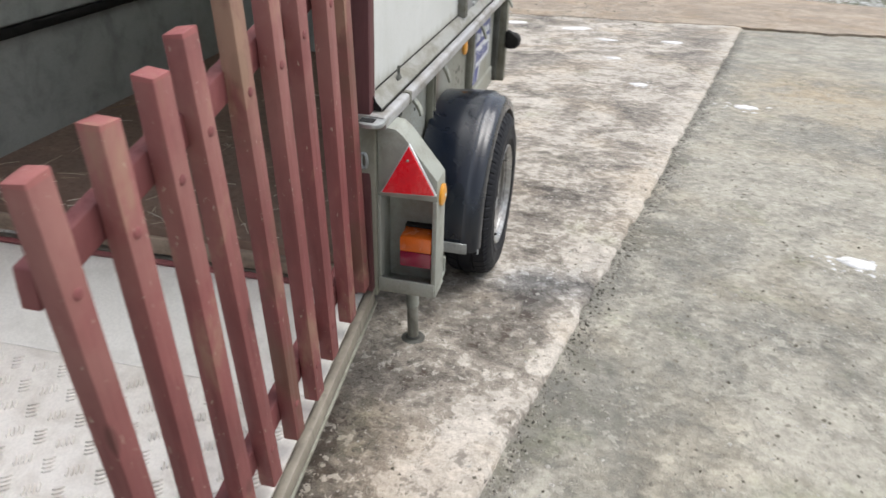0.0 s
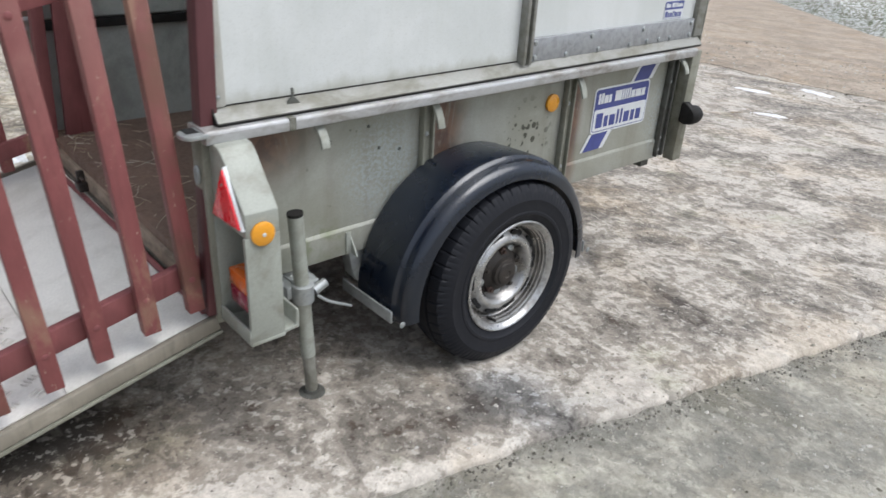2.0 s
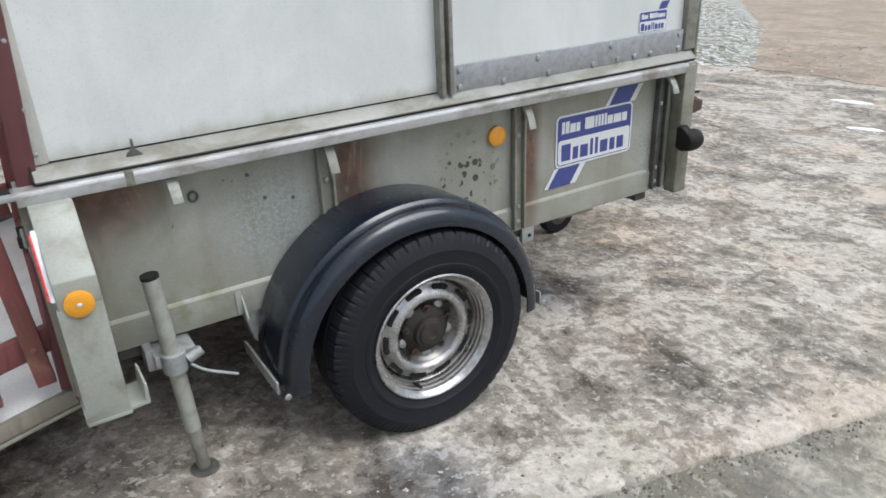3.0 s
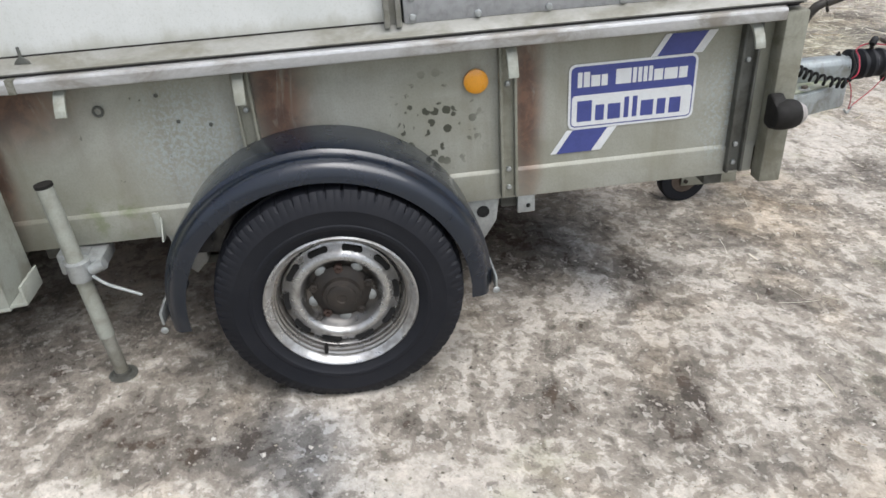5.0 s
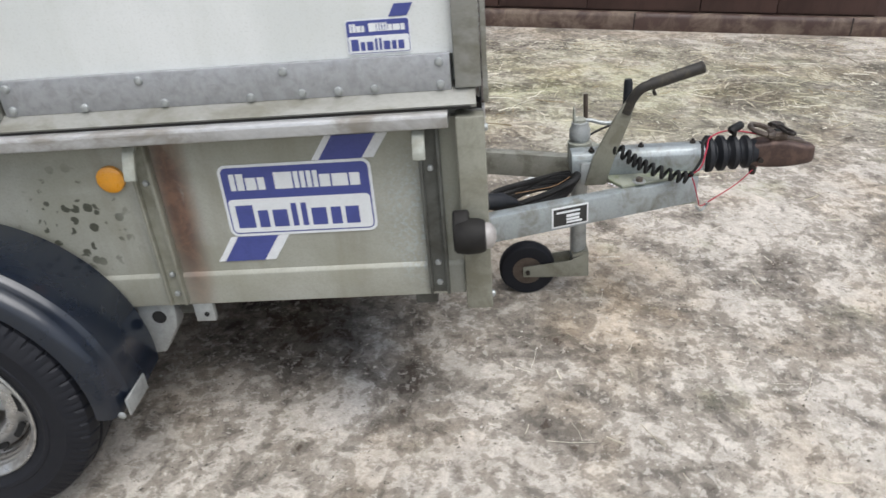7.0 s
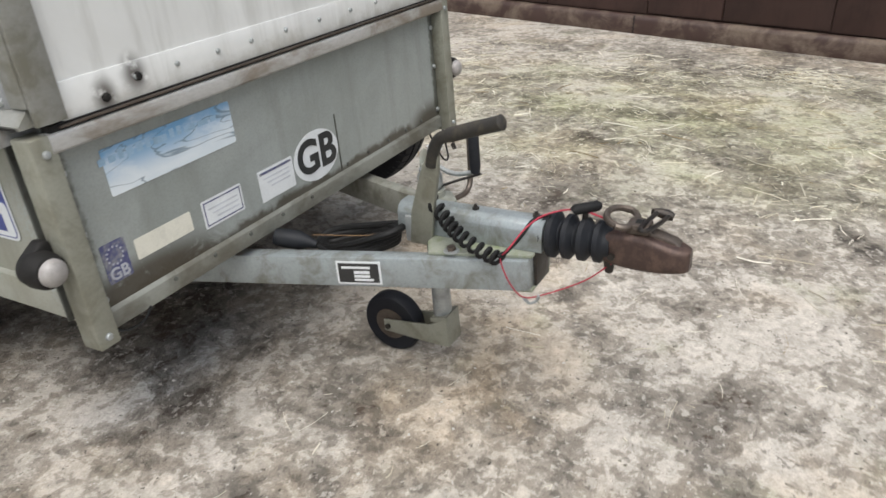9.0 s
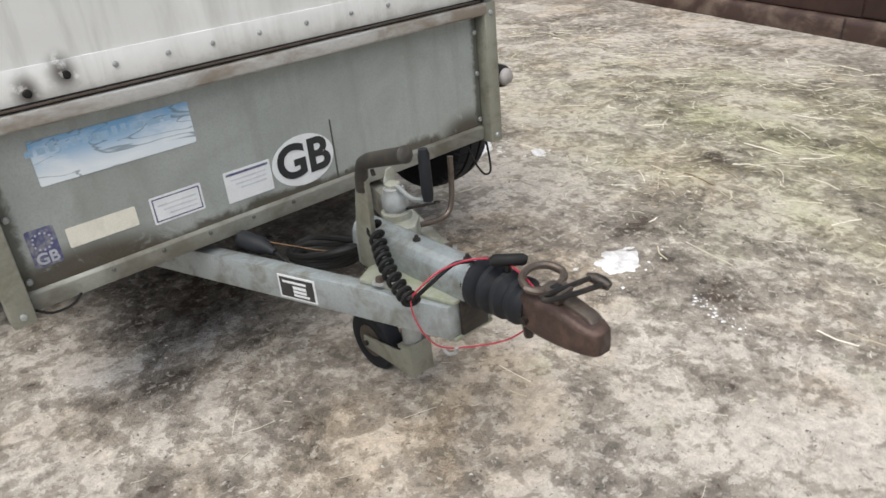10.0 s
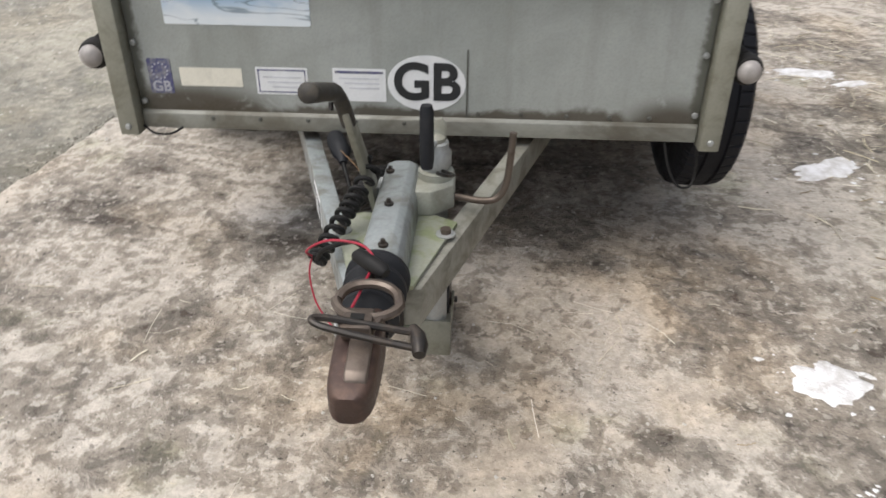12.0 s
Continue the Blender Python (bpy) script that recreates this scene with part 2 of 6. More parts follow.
def wood_paint(name, coat_c, wood_c, worn=0.5, scale=6.0, tops=None):
    """Paint on timber, worn through to the wood in patches."""
    n = Nodes(name)
    r = n.random()
    shift = n.t.nodes.new("ShaderNodeVectorMath")
    shift.operation = "ADD"
    n.t.links.new(n.co, shift.inputs[0])
    comb = n.t.nodes.new("ShaderNodeCombineXYZ")
    for i, k in enumerate((7.0, 13.0, 29.0)):
        n.put(comb.inputs[i], n.math("MULTIPLY", r, k))
    n.t.links.new(comb.outputs[0], shift.inputs[1])
    co = shift.outputs[0]
    grain = n.noise(60, 6, 0.65, 0.5, n.place(scale=(1, 1, 14), co=co))
    broad = n.noise(scale, 5, 0.65, 0.4, n.place(scale=(1, 1, 2.0), co=co))
    chips = n.noise(70, 4, 0.7, 0.3, n.place(scale=(1, 1, 2.5), co=co))
    c = n.mix(n.band(broad, 0.35, 0.7), coat_c, tuple(v * 1.35 for v in coat_c))
    c = n.mix(n.math("MULTIPLY", n.band(grain, 0.5, 0.75), 0.35), c, tuple(v * 0.5 for v in coat_c))
    wear = n.math("ADD", n.band(broad, 0.66 - 0.08 * worn, 0.72), n.band(chips, 0.73, 0.76), True)
    if tops:
        # sun-bleached and rubbed towards the cut tops, some pieces far more than others
        up = n.math("ADD", n.math("MULTIPLY", n.band(n.axis("Z"), tops[0], tops[1]), n.band(r, 0.45, 0.95, 0.0, 0.24)), broad)
        up = n.math("ADD", up, n.math("MULTIPLY", n.math("SUBTRACT", grain, 0.5), 0.35))
        wear = n.math("MAXIMUM", wear, n.band(up, 0.56, 0.74))
        # a dusty bloom on the upper lengths
        dust = n.math("MULTIPLY", n.band(n.axis("Z"), 0.35, 0.86), n.band(n.noise(6, 5, 0.6, 0.4, co), 0.34, 0.66, 0.15, 0.75))
        c = n.mix(dust, c, (0.300, 0.150, 0.128))
        cut = n.band(n.axis("Z"), tops[2], tops[2] + 0.004)
        c = n.mix(n.math("MULTIPLY", cut, 0.7), c, n.mix(n.band(r, 0.45, 0.6), tuple(v * 1.7 for v in coat_c), tuple(v * 1.15 for v in wood_c)))
        c = n.mix(n.math("MULTIPLY", n.band(n.noise(130, 3, 0.7, 0.2, n.place(scale=(1, 1, 3), co=co)), 0.67, 0.70), 0.75), c, (0.46, 0.38, 0.30))
        # dark knots, and paint gone brown and thin on some pieces
        knot = n.band(n.cells(7.5, n.place(scale=(1, 1, 1.9), co=co)), 0.10, 0.16, 1.0, 0.0)
        c = n.mix(n.math("MULTIPLY", n.band(r, 0.55, 0.75), n.band(n.noise(5, 4, 0.6, 0.3, co), 0.4, 0.62, 0.0, 0.75)), c, (0.150, 0.080, 0.055))
        c = n.mix(n.math("MULTIPLY", knot, 0.55), c, (0.055, 0.022, 0.018))
    c = n.mix(n.math("MULTIPLY", wear, worn), c, wood_c)
    return n.done(c, n.band(grain, 0.3, 0.7, 0.45, 0.7), 0.0, n.math("ADD", grain, n.math("MULTIPLY", wear, -0.4)), 0.25, 0.003, 0.4)


def concrete(name, pale, mid, dark, grit, tone_spots=(), pale_edge=0.0, soft=1.0, green=(), dark_edge=0.0, warm=(), cool=(), brushed=(), tinted=0.7, pitted=0.8, broad=0.46):
    """Old yard concrete: a worn pale skin, smudged with dark growth in ragged patches, flaked, pitted and gritty."""
    n = Nodes(name)
    wander = n.warp(1.6, 0.30)
    ragged = n.warp(7.0, 0.10, wander)
    big = n.noise(1.15, 3, 0.5, 0.3, wander)
    med = n.noise(4.6, 6, 0.62, 0.2, wander)
    small = n.noise(18, 6, 0.67, 0.3)
    fine = n.noise(120, 5, 0.7, 0.1)
    v = n.math("ADD", n.math("MULTIPLY", big, broad), n.math("MULTIPLY", med, 0.52))
    v = n.math("ADD", v, n.math("MULTIPLY", small, 0.56))
    v = n.math("ADD", n.math("SUBTRACT", v, 0.182 + 0.5 * (broad - 0.46)), n.math("MULTIPLY", fine, 0.10))
    spot_tone = 0.0
    for x, y, r, k in tone_spots:
        b = n.math("MULTIPLY", n.spot((x, y, 0), r, ragged), k)
        spot_tone = b if spot_tone == 0.0 else n.math("ADD", spot_tone, b)
    if spot_tone != 0.0:
        v = n.math("SUBTRACT", v, spot_tone)
    streak = n.noise(9, 4, 0.65, 0.1, n.place(scale=(9, 1, 1), co=n.turned(-14)))
    for x, y, sx, sy in brushed:
        f = n.math("MULTIPLY", n.blot((x, y, 0), (sx, sy, 1), 0.2, ragged), n.band(streak, 0.50, 0.62))
        v = n.math("SUBTRACT", v, n.math("MULTIPLY", f, 0.075))
    if pale_edge or dark_edge:
        across = n.math("SUBTRACT", n.math("ADD", 0.47, n.math("MULTIPLY", n.axis("Y"), 0.19)), n.axis("X"))
        if dark_edge:
            across = n.math("MULTIPLY", across, -1.0)
        across = n.math("ADD", across, n.math("MULTIPLY", n.math("SUBTRACT", med, 0.5), 0.4))
        v = n.math("ADD", v, n.band(across, 0.02, pale_edge or dark_edge, 0.09 if pale_edge else -0.12, 0.0))
    w = 0.024 * soft
    hue = n.noise(2.3, 4, 0.6, 0.3, n.place((5, 2, 1)))
    deep = n.mix(n.band(hue, 0.42, 0.6), dark, tuple(p * q for p, q in zip(dark, (1.28, 1.10, 0.95) if tinted > 0.5 else (1.1, 1.08, 1.0))))
    half = tuple(0.55 * p + 0.45 * q for p, q in zip(dark, mid))
    c = n.mix(n.band(v, 0.490 - w, 0.490 + w), deep, half)
    c = n.mix(n.band(v, 0.570 - w, 0.570 + w), c, mid)
    c = n.mix(n.band(v, 0.655 - w, 0.655 + w), c, pale)
    # uneven growth and wear at a hand's breadth and at a thumb's
    mottle = n.noise(8.5, 8, 0.72, 0.35, n.place((1, 8, 3)))
    c = n.mix(1.0, c, n.mix(n.band(mottle, 0.34, 0.66), (0.86, 0.85, 0.84), (1.16, 1.155, 1.15)), "MULTIPLY")
    speck = n.noise(34, 6, 0.74, 0.2, n.place((6, 3, 8)))
    c = n.mix(1.0, c, n.mix(n.band(speck, 0.36, 0.64), (0.84, 0.835, 0.825), (1.17, 1.17, 1.17)), "MULTIPLY")
    # crisp flakes of pale skin left in the dark, and dark scabs on the pale
    flake = n.noise(30, 5, 0.62, 0.35, n.place((2, 7, 1)))
    where = n.noise(3.4, 3, 0.6, 0.5, n.place((9, 4, 2)))
    c = n.mix(n.math("MULTIPLY", n.math("MULTIPLY", n.band(flake, 0.565, 0.595), n.band(where, 0.40, 0.58)), 0.75), c, tuple(min(0.8, p * 1.12) for p in pale))
    scab = n.noise(17, 5, 0.62, 0.35, n.place((4, 1, 6)))
    c = n.mix(n.math("MULTIPLY", n.math("MULTIPLY", n.band(scab, 0.585, 0.62), n.band(where, 0.60, 0.42)), 0.68), c, half)
    tint = n.noise(1.7, 4, 0.6, 0.3)
    c = n.mix(n.math("MULTIPLY", n.band(tint, 0.48, 0.64), tinted), c, (0.97, 0.905, 0.82), "MULTIPLY")
    moss = n.noise(2.6, 5, 0.65, 0.3)
    c = n.mix(n.math("MULTIPLY", n.band(moss, 0.56, 0.70), 0.5), c, (0.72, 0.78, 0.62), "MULTIPLY")
    for x, y, sx, sy in green:
        f = n.math("MULTIPLY", n.blot((x, y, 0), (sx, sy, 1), 0.2), n.band(moss, 0.35, 0.6, 0.25, 0.75))
        c = n.mix(f, c, (0.84, 0.90, 0.66), "MULTIPLY")
    for x, y, sx, sy in warm:
        f = n.math("MULTIPLY", n.blot((x, y, 0), (sx, sy, 1), 0.0, ragged), n.band(med, 0.36, 0.6, 0.25, 0.95))
        c = n.mix(f, c, (1.0, 0.885, 0.745), "MULTIPLY")
    for x, y, sx, sy in cool:
        c = n.mix(n.blot((x, y, 0), (sx, sy, 1), 0.1, ragged), c, (0.82, 0.89, 1.0), "MULTIPLY")
    c = n.mix(n.math("MULTIPLY", n.band(fine, 0.46, 0.68), 0.26), c, grit)
    chips = n.noise(50, 4, 0.68, 0.3)
    c = n.mix(n.math("MULTIPLY", n.band(chips, 0.625, 0.66), 0.6), c, tuple(min(0.8, p * 1.25) for p in pale))
    pits = n.noise(55, 4, 0.66, 0.2, n.place((3, 1, 2)))
    c = n.mix(n.math("MULTIPLY", n.band(pits, 0.64, 0.68), pitted), c, tuple(p * 0.5 for p in dark))
    h = n.math("ADD", n.math("MULTIPLY", n.band(v, 0.48, 0.68), 0.8), n.math("MULTIPLY", fine, 0.3))
    h = n.math("ADD", h, n.math("MULTIPLY", n.math("SUBTRACT", n.band(chips, 0.60, 0.68), n.band(pits, 0.60, 0.68)), 0.5))
    h = n.math("ADD", h, n.math("MULTIPLY", n.math("ADD", n.math("ADD", small, speck), n.band(flake, 0.57, 0.62, 0.0, 0.5)), 0.6))
    return n.done(c, n.band(v, 0.53, 0.68, 0.60, 0.88), 0.0, h, 0.6, 0.008, 0.35)


def plain(name, c, rough=0.5, metal=0.0, spec=0.5, vary=0.25, coat=0.0):
    return weathered(name, c, tuple(v * (1 - vary) for v in c), 0.8, 25.0, (rough, min(1.0, rough + 0.12)), metal, 0.05, 300.0, spec, coat)


def rim_paint():
    """Silver steel, rusty and grimy towards the hub, painted darker in the recessed well."""
    n = Nodes("silver_rim")
    d = n.t.nodes.new("ShaderNodeVectorMath")
    d.operation = "LENGTH"
    n.t.links.new(n.place((0, 0.822, 0.232), (1000, 1, 1)), d.inputs[0])
    r = d.outputs["Value"]
    broad, grain = n.noise(24, 5, 0.65, 0.4), n.noise(160, 3, 0.6)
    c = n.mix(n.math("MULTIPLY", n.band(broad, 0.45, 0.7), 0.65), (0.47, 0.47, 0.465), (0.18, 0.165, 0.145))
    rr = n.math("ADD", r, n.math("MULTIPLY", n.math("SUBTRACT", broad, 0.5), 0.03))
    c = n.mix(n.math("MULTIPLY", n.band(rr, 0.082, 0.102, 1.0, 0.0), 0.85), c, (0.078, 0.068, 0.058))
    well = n.math("MULTIPLY", n.band(rr, 0.136, 0.147), n.band(rr, 0.155, 0.163, 1.0, 0.0))
    c = n.mix(n.math("MULTIPLY", well, 0.6), c, (0.16, 0.14, 0.12))
    return n.done(c, n.band(broad, 0.3, 0.7, 0.22, 0.42), 0.82, n.math("ADD", broad, grain), 0.08, 0.002)


BODY = body_paint()
FRONT = front_paint()
GALV = weathered("galvanised_steel", (0.40, 0.42, 0.42), (0.24, 0.25, 0.235), 0.7, 16, (0.34, 0.55), 0.55, 0.1, 160)
GALV_BLUE = weathered("dull_galvanised_drawbar", (0.335, 0.370, 0.380), (0.18, 0.18, 0.148), 0.9, 14, (0.35, 0.55), 0.45, 0.12, 160)
# tan-grey grime, taken darker for the shade on the far arm's inner face
ARM_GRIME = weathered("grimy_drawbar_steel", (0.27, 0.27, 0.235), (0.13, 0.122, 0.095), 0.85, 14, (0.4, 0.6), 0.2, 0.12, 160)
RAIL = weathered("rolled_steel_rail", (0.49, 0.495, 0.50), (0.225, 0.205, 0.170), 0.9, 11, (0.34, 0.55), 0.4, 0.08, 160, stretch=(1, 2, 1))
RAIL_SMUDGE = weathered("dark_rail_smudge", (0.115, 0.115, 0.088), (0.30, 0.295, 0.26), 0.8, 45, (0.5, 0.7), 0.1, 0.2, 160)
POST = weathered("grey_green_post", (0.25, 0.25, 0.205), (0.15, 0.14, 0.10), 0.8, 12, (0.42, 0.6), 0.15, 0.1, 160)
# POST taken darker, with shade in the colour; dark fittings use it too
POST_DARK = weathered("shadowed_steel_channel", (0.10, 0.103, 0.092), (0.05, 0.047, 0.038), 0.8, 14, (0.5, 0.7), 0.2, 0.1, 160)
HOUSING = weathered("pale_green_painted_steel", (0.325, 0.34, 0.30), (0.19, 0.185, 0.145), 0.75, 10, (0.4, 0.55), 0.05, 0.06, 200)
FRONT_RAIL = weathered("stained_front_rail", (0.47, 0.465, 0.45), (0.19, 0.150, 0.105), 0.85, 9, (0.36, 0.55), 0.3, 0.08, 160, stretch=(2, 1, 1))
SILL = weathered("grey_green_front_sill", (0.245, 0.252, 0.224), (0.095, 0.085, 0.062), 0.9, 6, (0.4, 0.6), 0.15, 0.1, 160, stretch=(2, 1, 1))
CANOPY = canopy_sheet()
# roof out of view; its translucency is added to brighten the inside
ROOF = canopy_sheet()
ROOF.name = "unseen_translucent_roof"
_t = ROOF.node_tree
_tr, _mx = _t.nodes.new("ShaderNodeBsdfTranslucent"), _t.nodes.new("ShaderNodeMixShader")
_tr.inputs["Color"].default_value = (0.80, 0.82, 0.78, 1)
_mx.inputs[0].default_value = 0.52
_t.links.new(_t.nodes["Principled BSDF"].outputs[0], _mx.inputs[1])
_t.links.new(_tr.outputs[0], _mx.inputs[2])
_t.links.new(_mx.outputs[0], _t.nodes["Material Output"].inputs["Surface"])
CANOPY_FRONT = canopy_front_sheet()
CORNER = weathered("dull_beige_corner_strip", (0.47, 0.465, 0.425), (0.28, 0.27, 0.215), 0.8, 9, (0.4, 0.55), 0.05, 0.06, 180, stretch=(1, 1, 3))
CANOPY_FRAME = weathered("canopy_frame_alloy", (0.265, 0.265, 0.242), (0.145, 0.137, 0.10), 0.85, 12, (0.4, 0.6), 0.12, 0.08, 180, stretch=(1, 2, 1))
STRIP = weathered("embossed_alloy_strip", (0.36, 0.37, 0.385), (0.25, 0.255, 0.25), 0.6, 40, (0.32, 0.55), 0.4, 0.95, 62)
SEAL = plain("black_seal", (0.012, 0.011, 0.010), 0.65, 0, 0.3)
RUBBER = weathered("tyre_rubber", (0.0095, 0.0105, 0.0145), (0.019, 0.0195, 0.023), 0.5, 18, (0.5, 0.7), 0, 0.12, 240, 0.25)
PLASTIC = weathered("black_mudguard_plastic", (0.0038, 0.0075, 0.0165), (0.010, 0.014, 0.021), 0.4, 7, (0.22, 0.34), 0, 0.04, 120, 0.5, 0.4)
RIM = rim_paint()
HUB = weathered("grimy_hub", (0.028, 0.024, 0.021), (0.062, 0.050, 0.040), 0.6, 30, (0.5, 0.7), 0.3, 0.3, 120)
# near-black for solid pieces that stand in for the shade of openings
HOLE = plain("dark_hollow", (0.008, 0.008, 0.008), 0.9)
RED = plain("red_reflector", (0.88, 0.010, 0.026), 0.22, 0, 0.6, 0.12, 0.4)
RED_LENS = plain("dark_red_lens", (0.22, 0.006, 0.035), 0.18, 0, 0.6, 0.2, 0.6)
AMBER = plain("amber_reflector", (0.78, 0.33, 0.012), 0.25, 0, 0.6, 0.12, 0.4)
AMBER_LENS = plain("orange_lens", (0.66, 0.13, 0.008), 0.18, 0, 0.6, 0.2, 0.6)
WHITE = plain("white_sticker", (0.68, 0.70, 0.71), 0.35, 0, 0.5, 0.1)
CREAM = plain("faded_cream_sticker", (0.68, 0.66, 0.57), 0.45, 0, 0.5, 0.14)
BLUE = plain("blue_sticker", (0.055, 0.07, 0.25), 0.35, 0, 0.5, 0.15)
NAVY = weathered("faded_navy_sticker", (0.07, 0.075, 0.17), (0.27, 0.27, 0.27), 0.9, 55, (0.45, 0.6), 0, 0.05)
INK = plain("black_ink", (0.02, 0.022, 0.024), 0.4)
GREY_INK = plain("grey_print", (0.54, 0.56, 0.60), 0.45)
SKY_INK = plain("pale_blue_print", (0.33, 0.49, 0.65), 0.45)
FADED = plain("faded_lettering", (0.42, 0.43, 0.47), 0.5)
GATE = wood_paint("red_brown_gate_paint", (0.180, 0.060, 0.060), (0.34, 0.235, 0.15), 0.7, 7.0)
# darker copy of the gate paint, shade beside the canopy put into its colour
GATE_SHADED = wood_paint("shaded_gate_paint", (0.075, 0.025, 0.027), (0.16, 0.10, 0.07), 0.5, 7.0)
PICKET = wood_paint("worn_red_brown_picket_paint", (0.182, 0.058, 0.057), (0.33, 0.215, 0.145), 0.62, 8.0, (0.45, 0.86, 0.893))
FLOOR_WOOD = wood_paint("dirty_plywood", (0.158, 0.104, 0.078), (0.29, 0.205, 0.145), 0.65, 5.0)
EDGE_WOOD = wood_paint("weathered_edge_timber", (0.190, 0.172, 0.138), (0.36, 0.325, 0.265), 0.85, 6.0)
RAMP_SHEET = weathered("smooth_ramp_sheet", (0.75, 0.735, 0.685), (0.56, 0.545, 0.49), 0.6, 6, (0.36, 0.55), 0.1, 0.08, 150)
RAMP_TREAD = weathered("pale_treadplate", (0.77, 0.74, 0.69), (0.55, 0.51, 0.455), 0.7, 11, (0.28, 0.48), 0.15, 0.12, 150)
INNER = weathered("inner_grey_lining", (0.42, 0.44, 0.42), (0.24, 0.245, 0.225), 0.7, 6, (0.45, 0.65), 0.1, 0.08, 150)
TAN = weathered("dirty_tan_sill", (0.30, 0.235, 0.175), (0.11, 0.085, 0.062), 0.85, 12, (0.5, 0.7), 0.0, 0.25, 130, stretch=(2, 1, 1))
GUSSET = weathered("mossy_painted_steel", (0.29, 0.305, 0.25), (0.185, 0.225, 0.10), 0.8, 20, (0.45, 0.65), 0.15, 0.2, 160)
RUST = weathered("brown_rusted_steel", (0.070, 0.045, 0.038), (0.135, 0.088, 0.068), 0.8, 34, (0.38, 0.65), 0.45, 0.5, 130)
DARK_STEEL = weathered("dark_oiled_steel", (0.035, 0.032, 0.03), (0.09, 0.07, 0.055), 0.6, 30, (0.35, 0.55), 0.6, 0.2, 130)
BROWN_STEEL = weathered("worn_brown_steel", (0.125, 0.102, 0.085), (0.07, 0.05, 0.038), 0.7, 26, (0.35, 0.5), 0.6, 0.15, 130)
BELLOWS = weathered("black_bellows_rubber", (0.011, 0.0125, 0.016), (0.028, 0.029, 0.031), 0.5, 24, (0.5, 0.65), 0, 0.1, 150, 0.3)
GRIP = weathered("worn_black_grip", (0.022, 0.020, 0.017), (0.072, 0.060, 0.042), 0.6, 30, (0.5, 0.7), 0, 0.25, 130)
CABLE_RED = plain("red_cable_sheath", (0.36, 0.02, 0.045), 0.45)
CABLE = plain("black_cable_sheath", (0.010, 0.010, 0.010), 0.6, 0, 0.3)
TWINE = plain("orange_twine", (0.20, 0.12, 0.06), 0.8)
LENS = plain("clear_lamp_lens", (0.32, 0.30, 0.285), 0.32, 0, 0.6, 0.3, 0.2)
PLATE_BLACK = plain("black_data_plate", (0.025, 0.025, 0.025), 0.4)
# stains, bleached patches and painted under-trailer shade on the slab: x, y, reach, strength (below 0: paler)
REAR_STAINS_SHADE = ((0.03, 0, 0.35, 0.06), (-0.05, -0.36, 0.38, 0.15), (0.4, 0.6, 0.28, 0.14), (0.53, 0.8, 0.16, 0.1), (0.37, 0.42, 0.19, 0.1),
               (0.08, -0.22, 0.27, 0.14), (0.08, -0.5, 0.28, 0.13), (0.12, 1.26, 0.14, 0.05), (0.37, 0.98, 0.16, 0.06), (0.22, 1.28, 0.17, 0.07), (-0.52, 1.4, 0.37, 0.15), (-0.26, 1.76, 0.23, 0.14), (-0.07, 1.62, 0.12, 0.09), (0.05, 1.43, 0.12, 0.08), (0, 2.15, 0.15, 0.09),
               (0.47, 1.6, 0.13, 0.06), (-0.08, 3.1, 0.26, 0.05), (0.18, 2.42, 0.16, 0.05))
FRONT_STAINS_SHADE = ((-0.52, 2.22, 0.22, 0.11), (-0.38, 2.32, 0.13, 0.08), (-0.9, 2.16, 0.2, 0.03), (-2.08, 2.06, 0.38, 0.11), (-3.2, 4.2, 1.6, 0.06), (-4.2, 2.8, 1.2, 0.05), (-1.72, 2.72, 0.27, 0.13), (-2.75, 2.1, 0.31, 0.1),
                (-1.38, 2.8, 0.19, 0.09), (-1.78, 2.42, 0.24, 0.05), (-1.5, 2.98, 0.25, 0.05), (-0.97, 3.15, 0.21, 0.09), (-1.05, 1.75, 0.35, 0.05), (-1.5, 2.18, 0.18, 0.05), (-0.6, 2.6, 0.2, 0.09), (-0.24, 2.28, 0.15, 0.05), (-0.85, 3.05, 0.2, 0.05), (-1.25, 2.46, 0.19, 0.08), (-0.66, 2.54, 0.15, 0.08),
                (-0.3, 1.84, 0.15, 0.07), (-2, 3.3, 0.31, 0.08))
BLEACHED = ((0.57, 1.02, 0.2, -0.1), (0.5, 1.22, 0.18, -0.07), (0.1, 1.92, 0.31, -0.08), (0.36, -0.14, 0.12, -0.03), (-3.1, 3.3, 0.35, -0.12), (-1.0, 2.05, 0.3, -0.06), (-1.2, 2.25, 0.2, -0.04), (0.35, 2.9, 0.6, -0.05), (0.4, 4.3, 0.8, -0.06), (-0.6, 4.4, 0.8, -0.04), (-0.17, 1.56, 0.13, -0.08), (-0.4, 2, 0.14, -0.09), (-0.98, 2.5, 0.2, -0.09),
            (-1.38, 2.36, 0.18, -0.08), (-2.02, 2.65, 0.17, -0.11), (-1.4, 3.1, 0.2, -0.07), (-1.68, 1.72, 0.2, -0.09), (-0.36, 2.34, 0.11, -0.07), (0.17, 0.13, 0.15, -0.08), (-0.53, 2.62, 0.15, -0.06))
